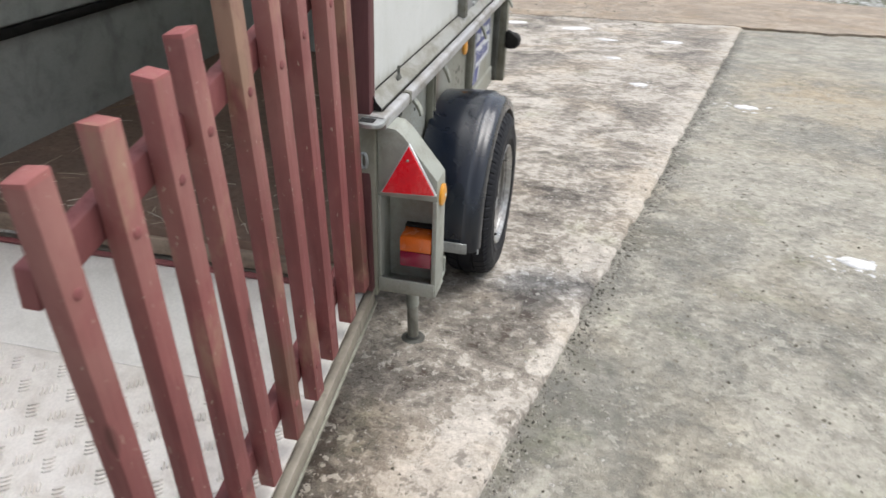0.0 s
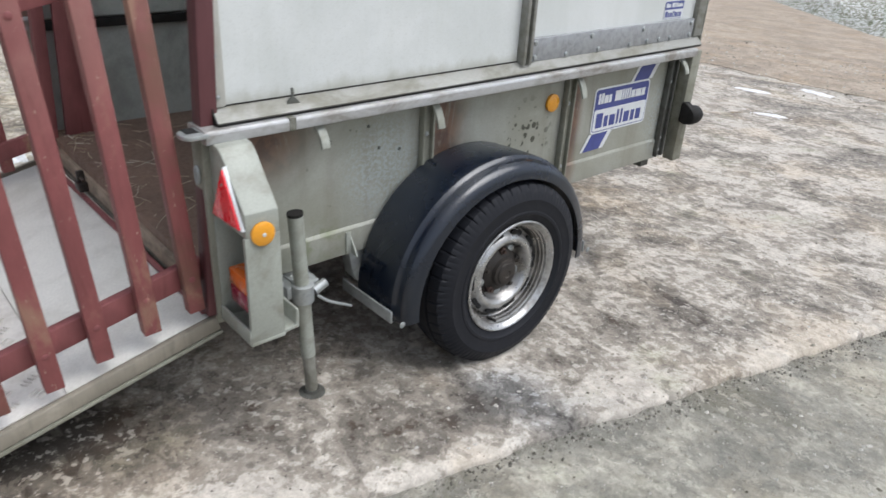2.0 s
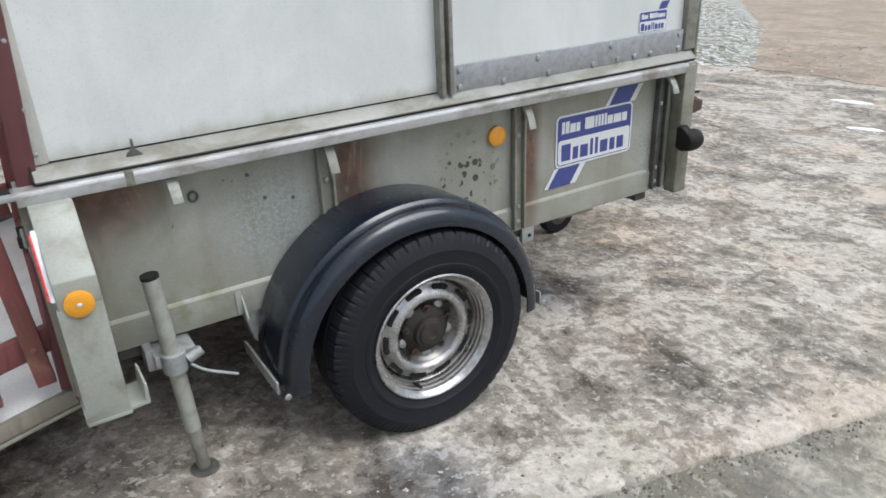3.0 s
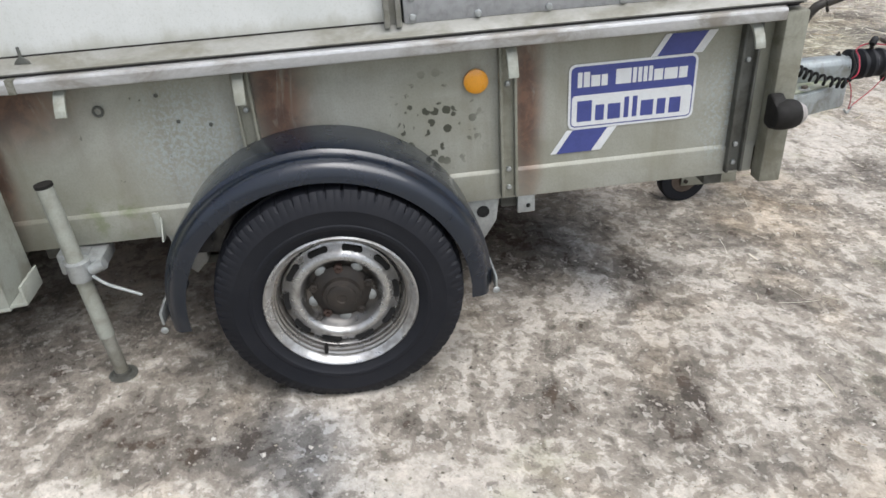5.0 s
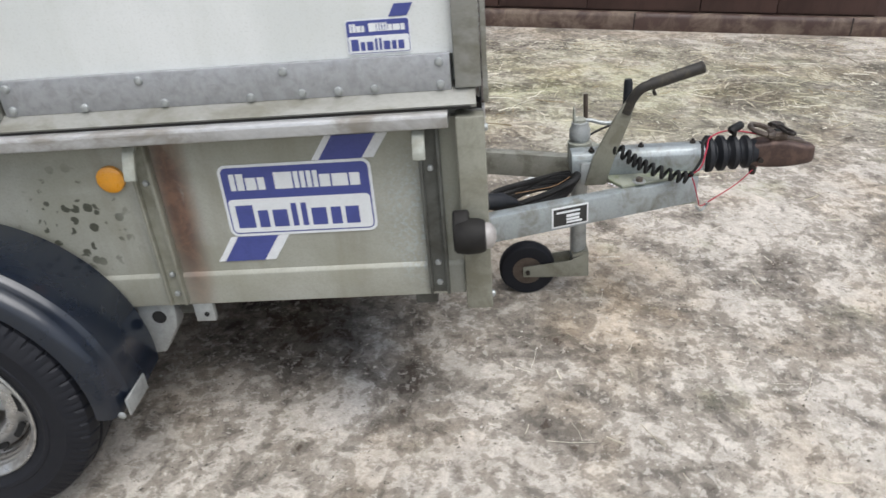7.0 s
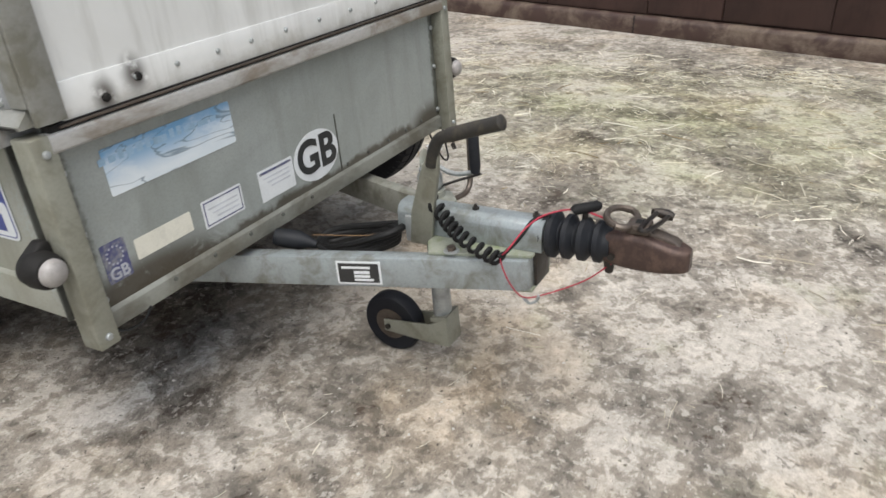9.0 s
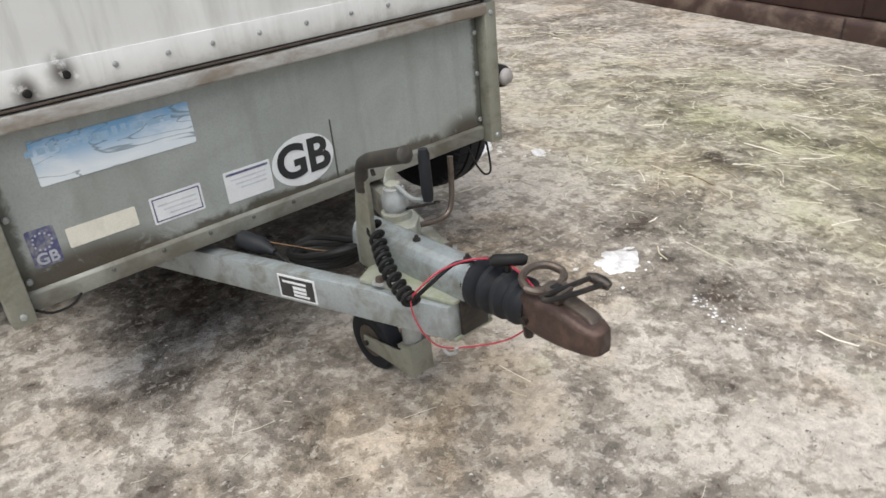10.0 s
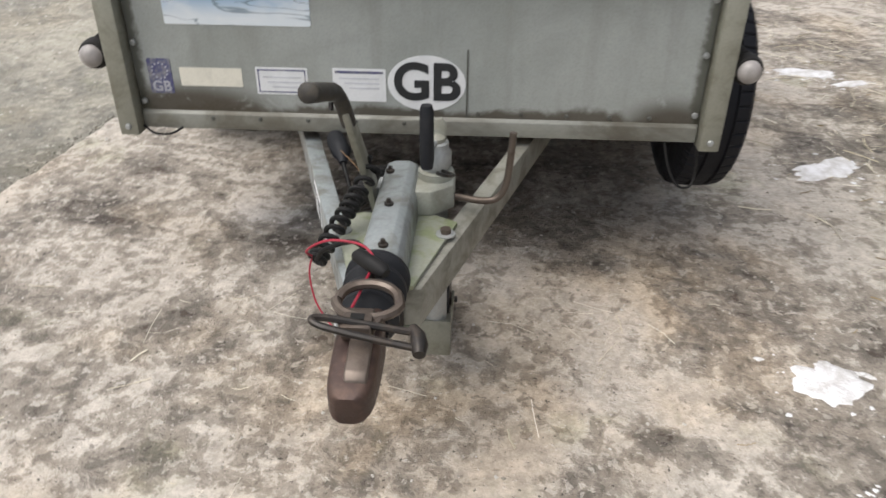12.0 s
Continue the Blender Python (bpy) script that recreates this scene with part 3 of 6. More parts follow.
CONCRETE = concrete("stained_yard_concrete", (0.455, 0.424, 0.378), (0.280, 0.253, 0.216), (0.056, 0.049, 0.042), (0.155, 0.141, 0.12), REAR_STAINS_SHADE + FRONT_STAINS_SHADE + BLEACHED, 0.20, 1.0,
                    green=((-3.4, 2.6, 1.7, 3.2),), warm=((-0.75, 2.50, 0.55, 0.4), (-1.45, 2.0, 0.5, 0.6)), cool=((0.44, 0.70, 0.22, 0.28), (-0.4, 1.6, 0.4, 0.3)), brushed=((0.20, 1.50, 0.60, 0.65),))
LOW_STAINS = ((0.70, 0.0, 0.42, 0.12), (0.95, 0.6, 0.34, 0.10), (0.85, 1.25, 0.30, 0.07), (1.35, 0.55, 0.30, 0.06), (1.0, -0.6, 0.5, 0.10), (0.95, 2.6, 0.35, 0.06),
              (1.75, 2.3, 0.7, -0.08), (2.1, 4.1, 0.9, -0.10), (1.05, -0.05, 0.16, -0.06), (1.5, 1.4, 0.4, -0.06))
CONCRETE_LOW = concrete("gritty_grey_concrete", (0.350, 0.336, 0.288), (0.272, 0.261, 0.222), (0.150, 0.148, 0.130), (0.185, 0.178, 0.156), LOW_STAINS, soft=1.4, dark_edge=0.16, tinted=0.45, pitted=0.4, broad=0.42, warm=((2.2, 4.4, 1.1, 1.6),))
EARTH = concrete("brown_earth_track", (0.375, 0.318, 0.255), (0.290, 0.240, 0.188), (0.175, 0.142, 0.108), (0.20, 0.175, 0.142), soft=1.3, pitted=0.5)


# ---- mesh tools ----
def finish(name, bm, material, parent=None, smooth=40):
    bmesh.ops.recalc_face_normals(bm, faces=bm.faces)
    me = bpy.data.meshes.new(name)
    bm.to_mesh(me)
    bm.free()
    me.materials.append(material)
    if smooth:
        me.shade_smooth()
        me.set_sharp_from_angle(angle=radians(smooth))
    ob = new(name, me)
    if parent is not None:
        ob.parent = parent
    return ob


def part(name, bm, material, parent, label="", smooth=40):
    ob = finish(name, bm, material, parent, smooth)
    if label:
        ob["label"] = label
    return ob


def thing(name, m, label, category, group="", kind=""):
    ob = new(name)
    ob.empty_display_size = 0.1
    ob.matrix_world = m
    return tagged(ob, label, category, group, kind)


def box(x0, x1, y0, y1, z0, z1, bevel=0.0, bm=None, seg=2):
    own = bm is None
    tmp = bmesh.new()
    vs = [tmp.verts.new((x, y, z)) for x in (min(x0, x1), max(x0, x1)) for y in (min(y0, y1), max(y0, y1)) for z in (min(z0, z1), max(z0, z1))]
    for f in ((0, 1, 3, 2), (4, 6, 7, 5), (0, 4, 5, 1), (2, 3, 7, 6), (0, 2, 6, 4), (1, 5, 7, 3)):
        tmp.faces.new([vs[i] for i in f])
    if bevel:
        bmesh.ops.bevel(tmp, geom=list(tmp.edges), offset=bevel, segments=seg, profile=0.5, affect="EDGES")
    return tmp if own else merge(bm, tmp)


def merge(bm, other, m=None):
    if m is not None:
        bmesh.ops.transform(other, matrix=m, verts=other.verts)
    me = bpy.data.meshes.new("tmp")
    other.to_mesh(me)
    other.free()
    bm.from_mesh(me)
    bpy.data.meshes.remove(me)
    return bm


def prism(points, axis, a, b, bevel=0.0):
    """A flat outline swept along an axis from a to b. points: the two other coordinates in order."""
    bm = bmesh.new()

    def at(p, k):
        return {"x": (k, p[0], p[1]), "y": (p[0], k, p[1]), "z": (p[0], p[1], k)}[axis]

    lo, hi = [bm.verts.new(at(p, a)) for p in points], [bm.verts.new(at(p, b)) for p in points]
    bm.faces.new(lo), bm.faces.new(list(reversed(hi)))
    for i in range(len(points)):
        j = (i + 1) % len(points)
        bm.faces.new((lo[i], hi[i], hi[j], lo[j]))
    bmesh.ops.recalc_face_normals(bm, faces=bm.faces)
    if bevel:
        bmesh.ops.bevel(bm, geom=list(bm.edges), offset=bevel, segments=2, profile=0.5, affect="EDGES")
    return bm


def rounded(x0, x1, z0, z1, r, n=5):
    """The outline of a rounded rectangle."""
    pts = []
    for cx, cz, a in ((x1 - r, z1 - r, 0), (x0 + r, z1 - r, 90), (x0 + r, z0 + r, 180), (x1 - r, z0 + r, 270)):
        for i in range(n + 1):
            t = radians(a + 90 * i / n)
            pts.append((cx + r * math.cos(t), cz + r * math.sin(t)))
    return pts


def curve_through(points, steps=8):
    """A smooth line through the points."""
    p = [Vector(q) for q in points]
    p = [p[0] * 2 - p[1]] + p + [p[-1] * 2 - p[-2]]
    out = []
    for i in range(1, len(p) - 2):
        for k in range(steps):
            t = k / steps
            a, b, c, d = p[i - 1:i + 3]
            out.append(0.5 * (2 * b + (c - a) * t + (2 * a - 5 * b + 4 * c - d) * t * t + (3 * b - a - 3 * c + d) * t ** 3))
    return out + [p[-2]]


def tube(points, r, sides=10, bm=None, cap=True):
    """A round tube along a line; r is a number or one radius a point."""
    bm = bm or bmesh.new()
    pts = [Vector(p) for p in points]
    rs = r if isinstance(r, (list, tuple)) else [r] * len(pts)
    rings, side = [], None
    for i, p in enumerate(pts):
        d = (pts[min(i + 1, len(pts) - 1)] - pts[max(i - 1, 0)]).normalized()
        if side is None:
            side = d.orthogonal().normalized()
        side = (side - d * side.dot(d)).normalized()
        up = d.cross(side)
        rings.append([bm.verts.new(p + (side * math.cos(a) + up * math.sin(a)) * rs[i]) for a in (math.tau * k / sides for k in range(sides))])
    for a, b in zip(rings, rings[1:]):
        for k in range(sides):
            j = (k + 1) % sides
            bm.faces.new((a[k], a[j], b[j], b[k]))
    if cap:
        bm.faces.new(list(reversed(rings[0])))
        bm.faces.new(rings[-1])
    return bm


def lathe(profile, axis="x", n=48, at=(0, 0, 0), closed=False, bm=None):
    """Turns (along, radius) points round an axis through at."""
    bm = bm or bmesh.new()
    rings = []
    for s, r in profile:
        ring = []
        for k in range(n):
            a = math.tau * k / n
            u, v = r * math.cos(a), r * math.sin(a)
            q = {"x": (s, u, v), "y": (v, s, u), "z": (u, v, s)}[axis]
            ring.append(bm.verts.new((q[0] + at[0], q[1] + at[1], q[2] + at[2])))
        rings.append(ring)
    pairs = list(zip(rings, rings[1:])) + ([(rings[-1], rings[0])] if closed else [])
    for a, b in pairs:
        for k in range(n):
            j = (k + 1) % n
            bm.faces.new((a[k], a[j], b[j], b[k]))
    if not closed:
        for ring in (rings[0], rings[-1]):
            bm.faces.new(ring)
    return bm


def disc(at, normal, r, h, sides=12, dome=0.4, bm=None):
    """A low round head (bolt, rivet, reflector) standing out along normal."""
    bm = bm or bmesh.new()
    at, d = Vector(at), Vector(normal).normalized()
    return tube([at, at + d * h * dome, at + d * h * 0.85, at + d * h], [r, r, r * 0.8, r * 0.35], sides, bm)


# ---- ground ----
JOINT_A, JOINT_B = 0.47, 0.19          # the slab's edge: x = A + B * y


def edge_x(y):
    return JOINT_A + JOINT_B * y + 0.018 * noise.noise((y * 2.1, 3.0, 0)) + 0.012 * noise.noise((y * 9.0, 7.0, 0)) + 0.006 * noise.noise((y * 31.0, 1.0, 0))


def build_ground():
    rings = [0, 1, 2, 3.5, 5, 7, 10, 14, 20, 30, 50, 90, 180, 400, 900]
    bm = bmesh.new()
    n, prev = 48, None
    centre = bm.verts.new((0, 2, -0.022))
    for r in rings[1:]:
        ring = [bm.verts.new((r * math.cos(math.tau * k / n), 2 + r * math.sin(math.tau * k / n), -0.022)) for k in range(n)]
        for k in range(n):
            j = (k + 1) % n
            bm.faces.new((centre, ring[k], ring[j]) if prev is None else (prev[k], ring[k], ring[j], prev[j]))
        prev = ring
    return tagged(finish("ground", bm, CONCRETE_LOW, None, 0), "gritty grey-green concrete yard with loose grit", "yard ground", kind="structure")


def build_slab():
    """The raised slab, from its worn edge to the shed."""
    bm = bmesh.new()
    ys = [-5 + 0.03 * i for i in range(int(13.1 / 0.03) + 1)]
    offs = (0.0, 0.006, 0.02, 0.06, 0.3, 1.2, 3.0, 7.5)
    rows = []
    for y in ys:
        e = edge_x(y)
        row = [bm.verts.new((e + 0.006, y, -0.05))]
        for i, d in enumerate(offs):
            drop = (-0.016, -0.006, -0.001, 0, 0, 0, 0, 0)[i]
            drop += (0.006 * noise.noise((y * 14, d * 9, 5)) if i in (0, 1) else 0)
            row.append(bm.verts.new((e - d, y, drop)))
        rows.append(row)
    for a, b in zip(rows, rows[1:]):
        for i in range(len(a) - 1):
            bm.faces.new((a[i], a[i + 1], b[i + 1], b[i]))
    for row in (rows[0], rows[-1]):
        low = [bm.verts.new((v.co.x, v.co.y + (0.01 if row is rows[-1] else -0.01), -0.05)) for v in row[1:]]
        for i in range(len(low) - 1):
            bm.faces.new((row[i + 1], row[i + 2], low[i + 1], low[i]))
    return tagged(finish("pavement", bm, CONCRETE, None, 60), "stained old concrete slab with a worn pale edge", "concrete slab", kind="structure")


def build_track():
    """The earth track that leads away past the slab's end."""
    near = [(-9 + 0.08 * k, 7.72 + 0.30 * noise.noise((k * 0.05, 1.0, 0)) + 0.10 * noise.noise((k * 0.3, 2.0, 0)) + 0.04 * noise.noise((k * 0.9, 3.0, 0))) for k in range(263)]
    pts = near + [(14, 9.5), (4.5, 10.6), (0.9, 12.3), (-4.3, 16.2), (-10.7, 24.8), (-30, 50), (-40, 50), (-18, 26), (-10, 14)]
    bm = prism(pts, "z", -0.05, 0.005)
    return tagged(finish("road", bm, EARTH, None, 0), "pale brown earth track with loose stones", "dirt track", kind="structure")


build_ground()
build_slab()
build_track()

# ---- trailer ----
LEVEL = pose(0, 0.03, 0, 3.65, 1.0, 0)
BACK = LEVEL.inverted()
XC = -0.6875
trailer = thing("livestock_trailer", LEVEL, "weathered grey-green single-axle livestock trailer with lowered rear ramp", "trailer")


def mx(x):
    return 2 * XC - x


def sides():
    return ((1, lambda x: x), (-1, mx))


def side_panel(s, f):
    bm = box(f(-0.014), f(-0.001), 0.0, 1.93, 0.405, 0.742)
    merge(bm, prism([(f(-0.014), 0.337), (f(0.006), 0.337), (f(0.006), 0.409), (f(-0.001), 0.418), (f(-0.014), 0.418)], "y", 0.02, 1.915, 0.0015))
    return part("side_panel", bm, BODY, trailer, "grey-green steel flank with rust runs and flaked paint")


def channel(y0, y1, z0, z1, f, d=0.022, t=0.007):
    bm = box(f(0.0), f(d), y0, y0 + t, z0, z1, 0.0015)
    box(f(0.0), f(d), y1 - t, y1, z0, z1, 0.0015, bm)
    box(f(0.0), f(d * 0.4), y0 + t, y1 - t, z0, z1, 0, bm)
    return bm


def bolts(spots, normal, r, h, mat, parent, name="bolt"):
    for p in spots:
        part(name, disc(p, normal, r, h, 10), mat, parent)


def hook(y, f, drop=0.0):
    """A bent tongue that springs out from under the rail and curls down."""
    arc = ((0.028, 0.743), (0.046, 0.739), (0.060, 0.729), (0.071, 0.715), (0.079, 0.700), (0.083, 0.686))
    back = ((0.0765, 0.684), (0.072, 0.697), (0.064, 0.711), (0.054, 0.723), (0.043, 0.731), (0.028, 0.7345))
    pts = [(f(a - 0.6 * drop), b - drop * min(1.0, (0.743 - b) / 0.045)) for a, b in arc + back]
    return prism(pts, "y", y - 0.012, y + 0.012, 0.0012)


for s, f in sides():
    panel = side_panel(s, f)
    out = (s, 0, 0)
    # rolled top rail
    prof = [(f(a), b) for a, b in ((-0.02, 0.742), (0.067, 0.742), (0.0704, 0.7438), (0.0714, 0.747), (0.0716, 0.7645), (0.0698, 0.7690), (0.0655, 0.7715), (0.040, 0.773), (-0.02, 0.773))]
    rail = part("side_rail", prism(prof, "y", -0.01, 1.905), RAIL, trailer, "worn rolled steel top rail", 22)
    part("end_lug", prism(rounded(min(f(0.012), f(0.074)), max(f(0.012), f(0.074)), -0.058, 0.012, 0.026, 6), "z", 0.7585, 0.7695, 0.003), GALV, rail)
    # thin band modelled in place of a dark grime smudge on the rail
    part("strap", box(f(0.03), f(0.0722), 0.192, 0.209, 0.7425, 0.7738), RAIL_SMUDGE, rail, "thin dark band standing for a grime smudge on the rail")
    # uprights on the flank; the front one has shade put into its colour
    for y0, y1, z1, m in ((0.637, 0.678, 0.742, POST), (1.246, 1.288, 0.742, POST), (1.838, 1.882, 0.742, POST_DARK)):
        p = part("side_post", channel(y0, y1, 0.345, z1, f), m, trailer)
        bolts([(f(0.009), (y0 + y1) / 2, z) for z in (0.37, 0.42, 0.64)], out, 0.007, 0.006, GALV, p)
    p = part("corner_post", box(f(0.002), f(0.05), 1.918, 1.974, 0.322, 0.756, 0.004), POST, trailer)
    bolts([(f(0.026), 1.974, z) for z in (0.345, 0.725)], (0, 1, 0), 0.008, 0.006, GALV, p)
    bolts([(f(-0.012), 1.9365, z) for z in (0.40, 0.545, 0.67)], (0, 1, 0), 0.008, 0.007, GALV, p)
    p = part("rear_post", box(f(-0.01), f(0.045), -0.012, 0.03, 0.28, 0.752, 0.004), POST, trailer)
    ring = [(f(0.018 + 0.008 * math.cos(math.tau * k / 16)), -0.016, 0.662 + 0.019 * math.sin(math.tau * k / 16)) for k in range(17)]
    part("hinge_ring", tube(ring, 0.0042, 8), GALV, p)
    part("rail_slot", box(f(0.016), f(0.052), -0.044, -0.016, 0.7692, 0.7702), HOLE, rail)
    for y, drop in ((0.284, 0.0), (0.659, 0.014), (1.270, 0.014), (1.846, 0.0)):
        part("hook", hook(y, f, drop), HOUSING, rail, "pale bent steel hook")
    for y, z in ((0.465, 0.69), (0.50, 0.625), (0.57, 0.61)):
        part("bolt", disc((f(-0.001), y, z), out, 0.005, 0.003, 10), POST_DARK, panel)
    ring = [(f(0.004), 0.333 + 0.010 * math.cos(math.tau * k / 14), 0.668 + 0.011 * math.sin(math.tau * k / 14)) for k in range(15)]
    part("eye_ring", tube(ring, 0.003, 6), POST_DARK, panel)
    part("side_reflector", disc((f(0.0), 1.193, 0.651), out, 0.029, 0.014, 28, 0.6), AMBER, trailer, "round amber side reflector")
    # brackets under the flank
    part("tie_bracket", box(f(-0.012), f(0.004), 1.29, 1.336, 0.288, 0.338, 0.002), GALV, trailer)
    # dark disc in place of the bracket's hole
    part("bolt", disc((f(0.004), 1.318, 0.308), out, 0.006, 0.004, 10), HOLE, trailer)
    bm = prism([(1.15, 0.345), (1.245, 0.345), (1.235, 0.27), (1.19, 0.20), (1.16, 0.20)], "x", f(-0.05), f(-0.004), 0.003)
    b = part("spring_bracket", bm, GALV, trailer)
    part("hole", disc((f(-0.0035), 1.20, 0.30), out, 0.017, 0.0015, 16), HOLE, b)
    bm = prism([(0.40, 0.345), (0.49, 0.345), (0.485, 0.25), (0.45, 0.215), (0.42, 0.25)], "x", f(-0.05), f(-0.004), 0.003)
    b = part("spring_bracket", bm, GALV, trailer)
    part("hole", disc((f(-0.0035), 0.47, 0.31), out, 0.014, 0.0015, 16), HOLE, b)
    bm = box(f(0.006), f(0.012), 0.385, 0.40, 0.34, 0.405, 0.001)
    merge(bm, prism([(f(0.0), 0.34), (f(0.04), 0.34), (f(0.0), 0.40)], "y", 0.40, 0.404))
    part("gusset_tab", bm, HOUSING, trailer)

# front, floor and underframe
front = part("front_panel", box(-1.374, -0.001, 1.924, 1.935, 0.35, 0.748), FRONT, trailer, "grey steel headboard with faded stickers and dirty foot")
part("front_sill", prism([(1.924, 0.333), (1.943, 0.333), (1.943, 0.37), (1.936, 0.378), (1.924, 0.378)], "x", -1.374, -0.001, 0.0015), SILL, trailer)
part("front_rail", prism(rounded(1.935, 1.976, 0.720, 0.7565, 0.007, 4), "x", -1.384, 0.012), FRONT_RAIL, trailer, "stained steel front top rail")
bolts([(x, 1.943, 0.362) for x in (-0.18, -0.30, -0.42, -0.54, -0.66)] + [(x, 1.9355, 0.389) for x in (-0.842, -0.947, -1.057, -1.16, -1.256)], (0, 1, 0), 0.0055, 0.004, POST_DARK, front, "rivet")
part("sheet_seam", box(-0.8155, -0.8115, 1.935, 1.937, 0.378, 0.545), POST_DARK, front)
part("floor_board", box(-1.36, -0.015, 0.0, 1.924, 0.352, 0.378), FLOOR_WOOD, trailer, "muddy brown plywood load floor")
for f in (lambda x: x, mx):
    part("lining", box(f(-0.014), f(-0.018), 0.03, 1.92, 0.378, 0.755), INNER, trailer)
    part("inner_rail", box(f(-0.0185), f(-0.045), 0.03, 1.915, 0.738, 0.770, 0.004), SEAL, trailer)
part("lining", box(-1.355, -0.02, 1.919, 1.923, 0.378, 0.755), INNER, trailer)
part("rear_sill", box(-1.374, -0.001, -0.012, 0.02, 0.30, 0.352, 0.004), TAN, trailer, "dirty tan sill along the floor's edge")
# underframe steel is coloured dark, as it looks in the trailer's shade
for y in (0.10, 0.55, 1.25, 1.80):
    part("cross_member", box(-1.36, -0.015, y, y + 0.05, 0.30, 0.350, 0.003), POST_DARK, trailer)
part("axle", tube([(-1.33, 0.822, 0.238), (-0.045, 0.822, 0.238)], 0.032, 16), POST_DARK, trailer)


def rear_light(f, s):
    bm = prism([(f(a), b) for a, b in ((0.045, 0.748), (0.092, 0.742), (0.110, 0.728), (0.196, 0.622), (0.198, 0.566), (0.045, 0.566))], "y", 0.004, 0.085, 0.003)
    h = part("rear_light_housing", bm, HOUSING, trailer, "pale painted steel rear light housing")
    part("side_wall", box(f(0.186), f(0.198), 0.0, 0.085, 0.298, 0.567, 0.002), HOUSING, h)
    part("side_wall", box(f(0.045), f(0.054), 0.0, 0.085, 0.298, 0.567, 0.002), HOUSING, h)
    part("back_plate", box(f(0.053), f(0.187), 0.077, 0.0845, 0.298, 0.567), HOUSING, h)
    part("base", box(f(0.044), f(0.199), -0.002, 0.086, 0.291, 0.301, 0.002), HOUSING, h)
    part("lip", box(f(0.047), f(0.196), -0.004, 0.003, 0.294, 0.333, 0.002), HOUSING, h)
    part("step_bracket", prism([(0.085, 0.296), (0.125, 0.30), (0.125, 0.35), (0.119, 0.35), (0.116, 0.308), (0.085, 0.304)], "x", f(0.10), f(0.196), 0.0015), HOUSING, h)
    tri = [(f(a), b) for a, b in ((0.054, 0.578), (0.196, 0.586), (0.1265, 0.713))]
    cx, cz = sum(p[0] for p in tri) / 3, sum(p[1] for p in tri) / 3
    part("triangle_edge", prism(tri, "y", -0.004, 0.005, 0.001), WHITE, h)
    part("triangle_reflector", prism([(cx + (p[0] - cx) * 0.93, cz + (p[1] - cz) * 0.93) for p in tri], "y", -0.008, -0.003, 0.0012), RED, h, "red triangular rear reflector")
    part("screw", disc((f(0.1245), -0.008, 0.672), (0, -1, 0), 0.0035, 0.002, 8), HOUSING, h)
    part("indicator_lens", box(f(0.102), f(0.185), 0.0, 0.065, 0.420, 0.462, 0.004), AMBER_LENS, h, "orange indicator lens")
    part("tail_lens", box(f(0.102), f(0.185), 0.0, 0.065, 0.376, 0.419, 0.004), RED_LENS, h, "dark red tail lamp lens")
    part("lamp_base", box(f(0.100), f(0.187), 0.058, 0.078, 0.372, 0.468, 0.002), SEAL, h)
    part("edge_reflector", disc((f(0.198), 0.042, 0.573), (s, 0, 0), 0.028, 0.010, 28, 0.6), AMBER, h, "round amber reflector")
    part("screw", disc((f(0.208), 0.042, 0.573), (s, 0, 0), 0.005, 0.002, 8), WHITE, h)


for s, f in sides():
    rear_light(f, s)

# prop stand
stand = part("prop_stand", tube([(0.074, 0.194, 0.53), (0.077, 0.205, 0.30), (0.0795, 0.2135, 0.115)], 0.0195, 16), HOUSING, trailer, "grey tubular rear prop stand on a round foot")
part("cap", tube([(0.074, 0.194, 0.53), (0.0738, 0.1935, 0.538)], 0.0205, 16), SEAL, stand)
part("inner_tube", tube([(0.0794, 0.2130, 0.13), (0.081, 0.2195, -0.008)], 0.0168, 16), ARM_GRIME, stand)
part("foot", lathe([(-0.017, 0.034), (-0.014, 0.037), (-0.010, 0.036), (-0.007, 0.023), (0.001, 0.021)], "z", 24, (0.081, 0.2195, 0)), POST_DARK, stand)
part("clamp", lathe([(0.285, 0.022), (0.287, 0.029), (0.335, 0.029), (0.338, 0.022)], "z", 20, (0.0765, 0.206, 0)), GALV, stand)
bm = box(0.0, 0.06, 0.19, 0.222, 0.29, 0.334, 0.004)
box(-0.02, 0.05, 0.15, 0.17, 0.285, 0.34, 0.003, bm)
box(-0.03, 0.07, 0.165, 0.26, 0.296, 0.33, 0.003, bm)
part("clamp_bracket", bm, GALV, stand)
part("clamp_bolt", tube([(0.085, 0.235, 0.31), (0.085, 0.27, 0.325)], 0.013, 12), GALV, stand)
part("handle", tube(curve_through([(0.095, 0.238, 0.300), (0.10, 0.268, 0.274), (0.102, 0.338, 0.236)], 5), 0.0042, 8), GALV, stand)


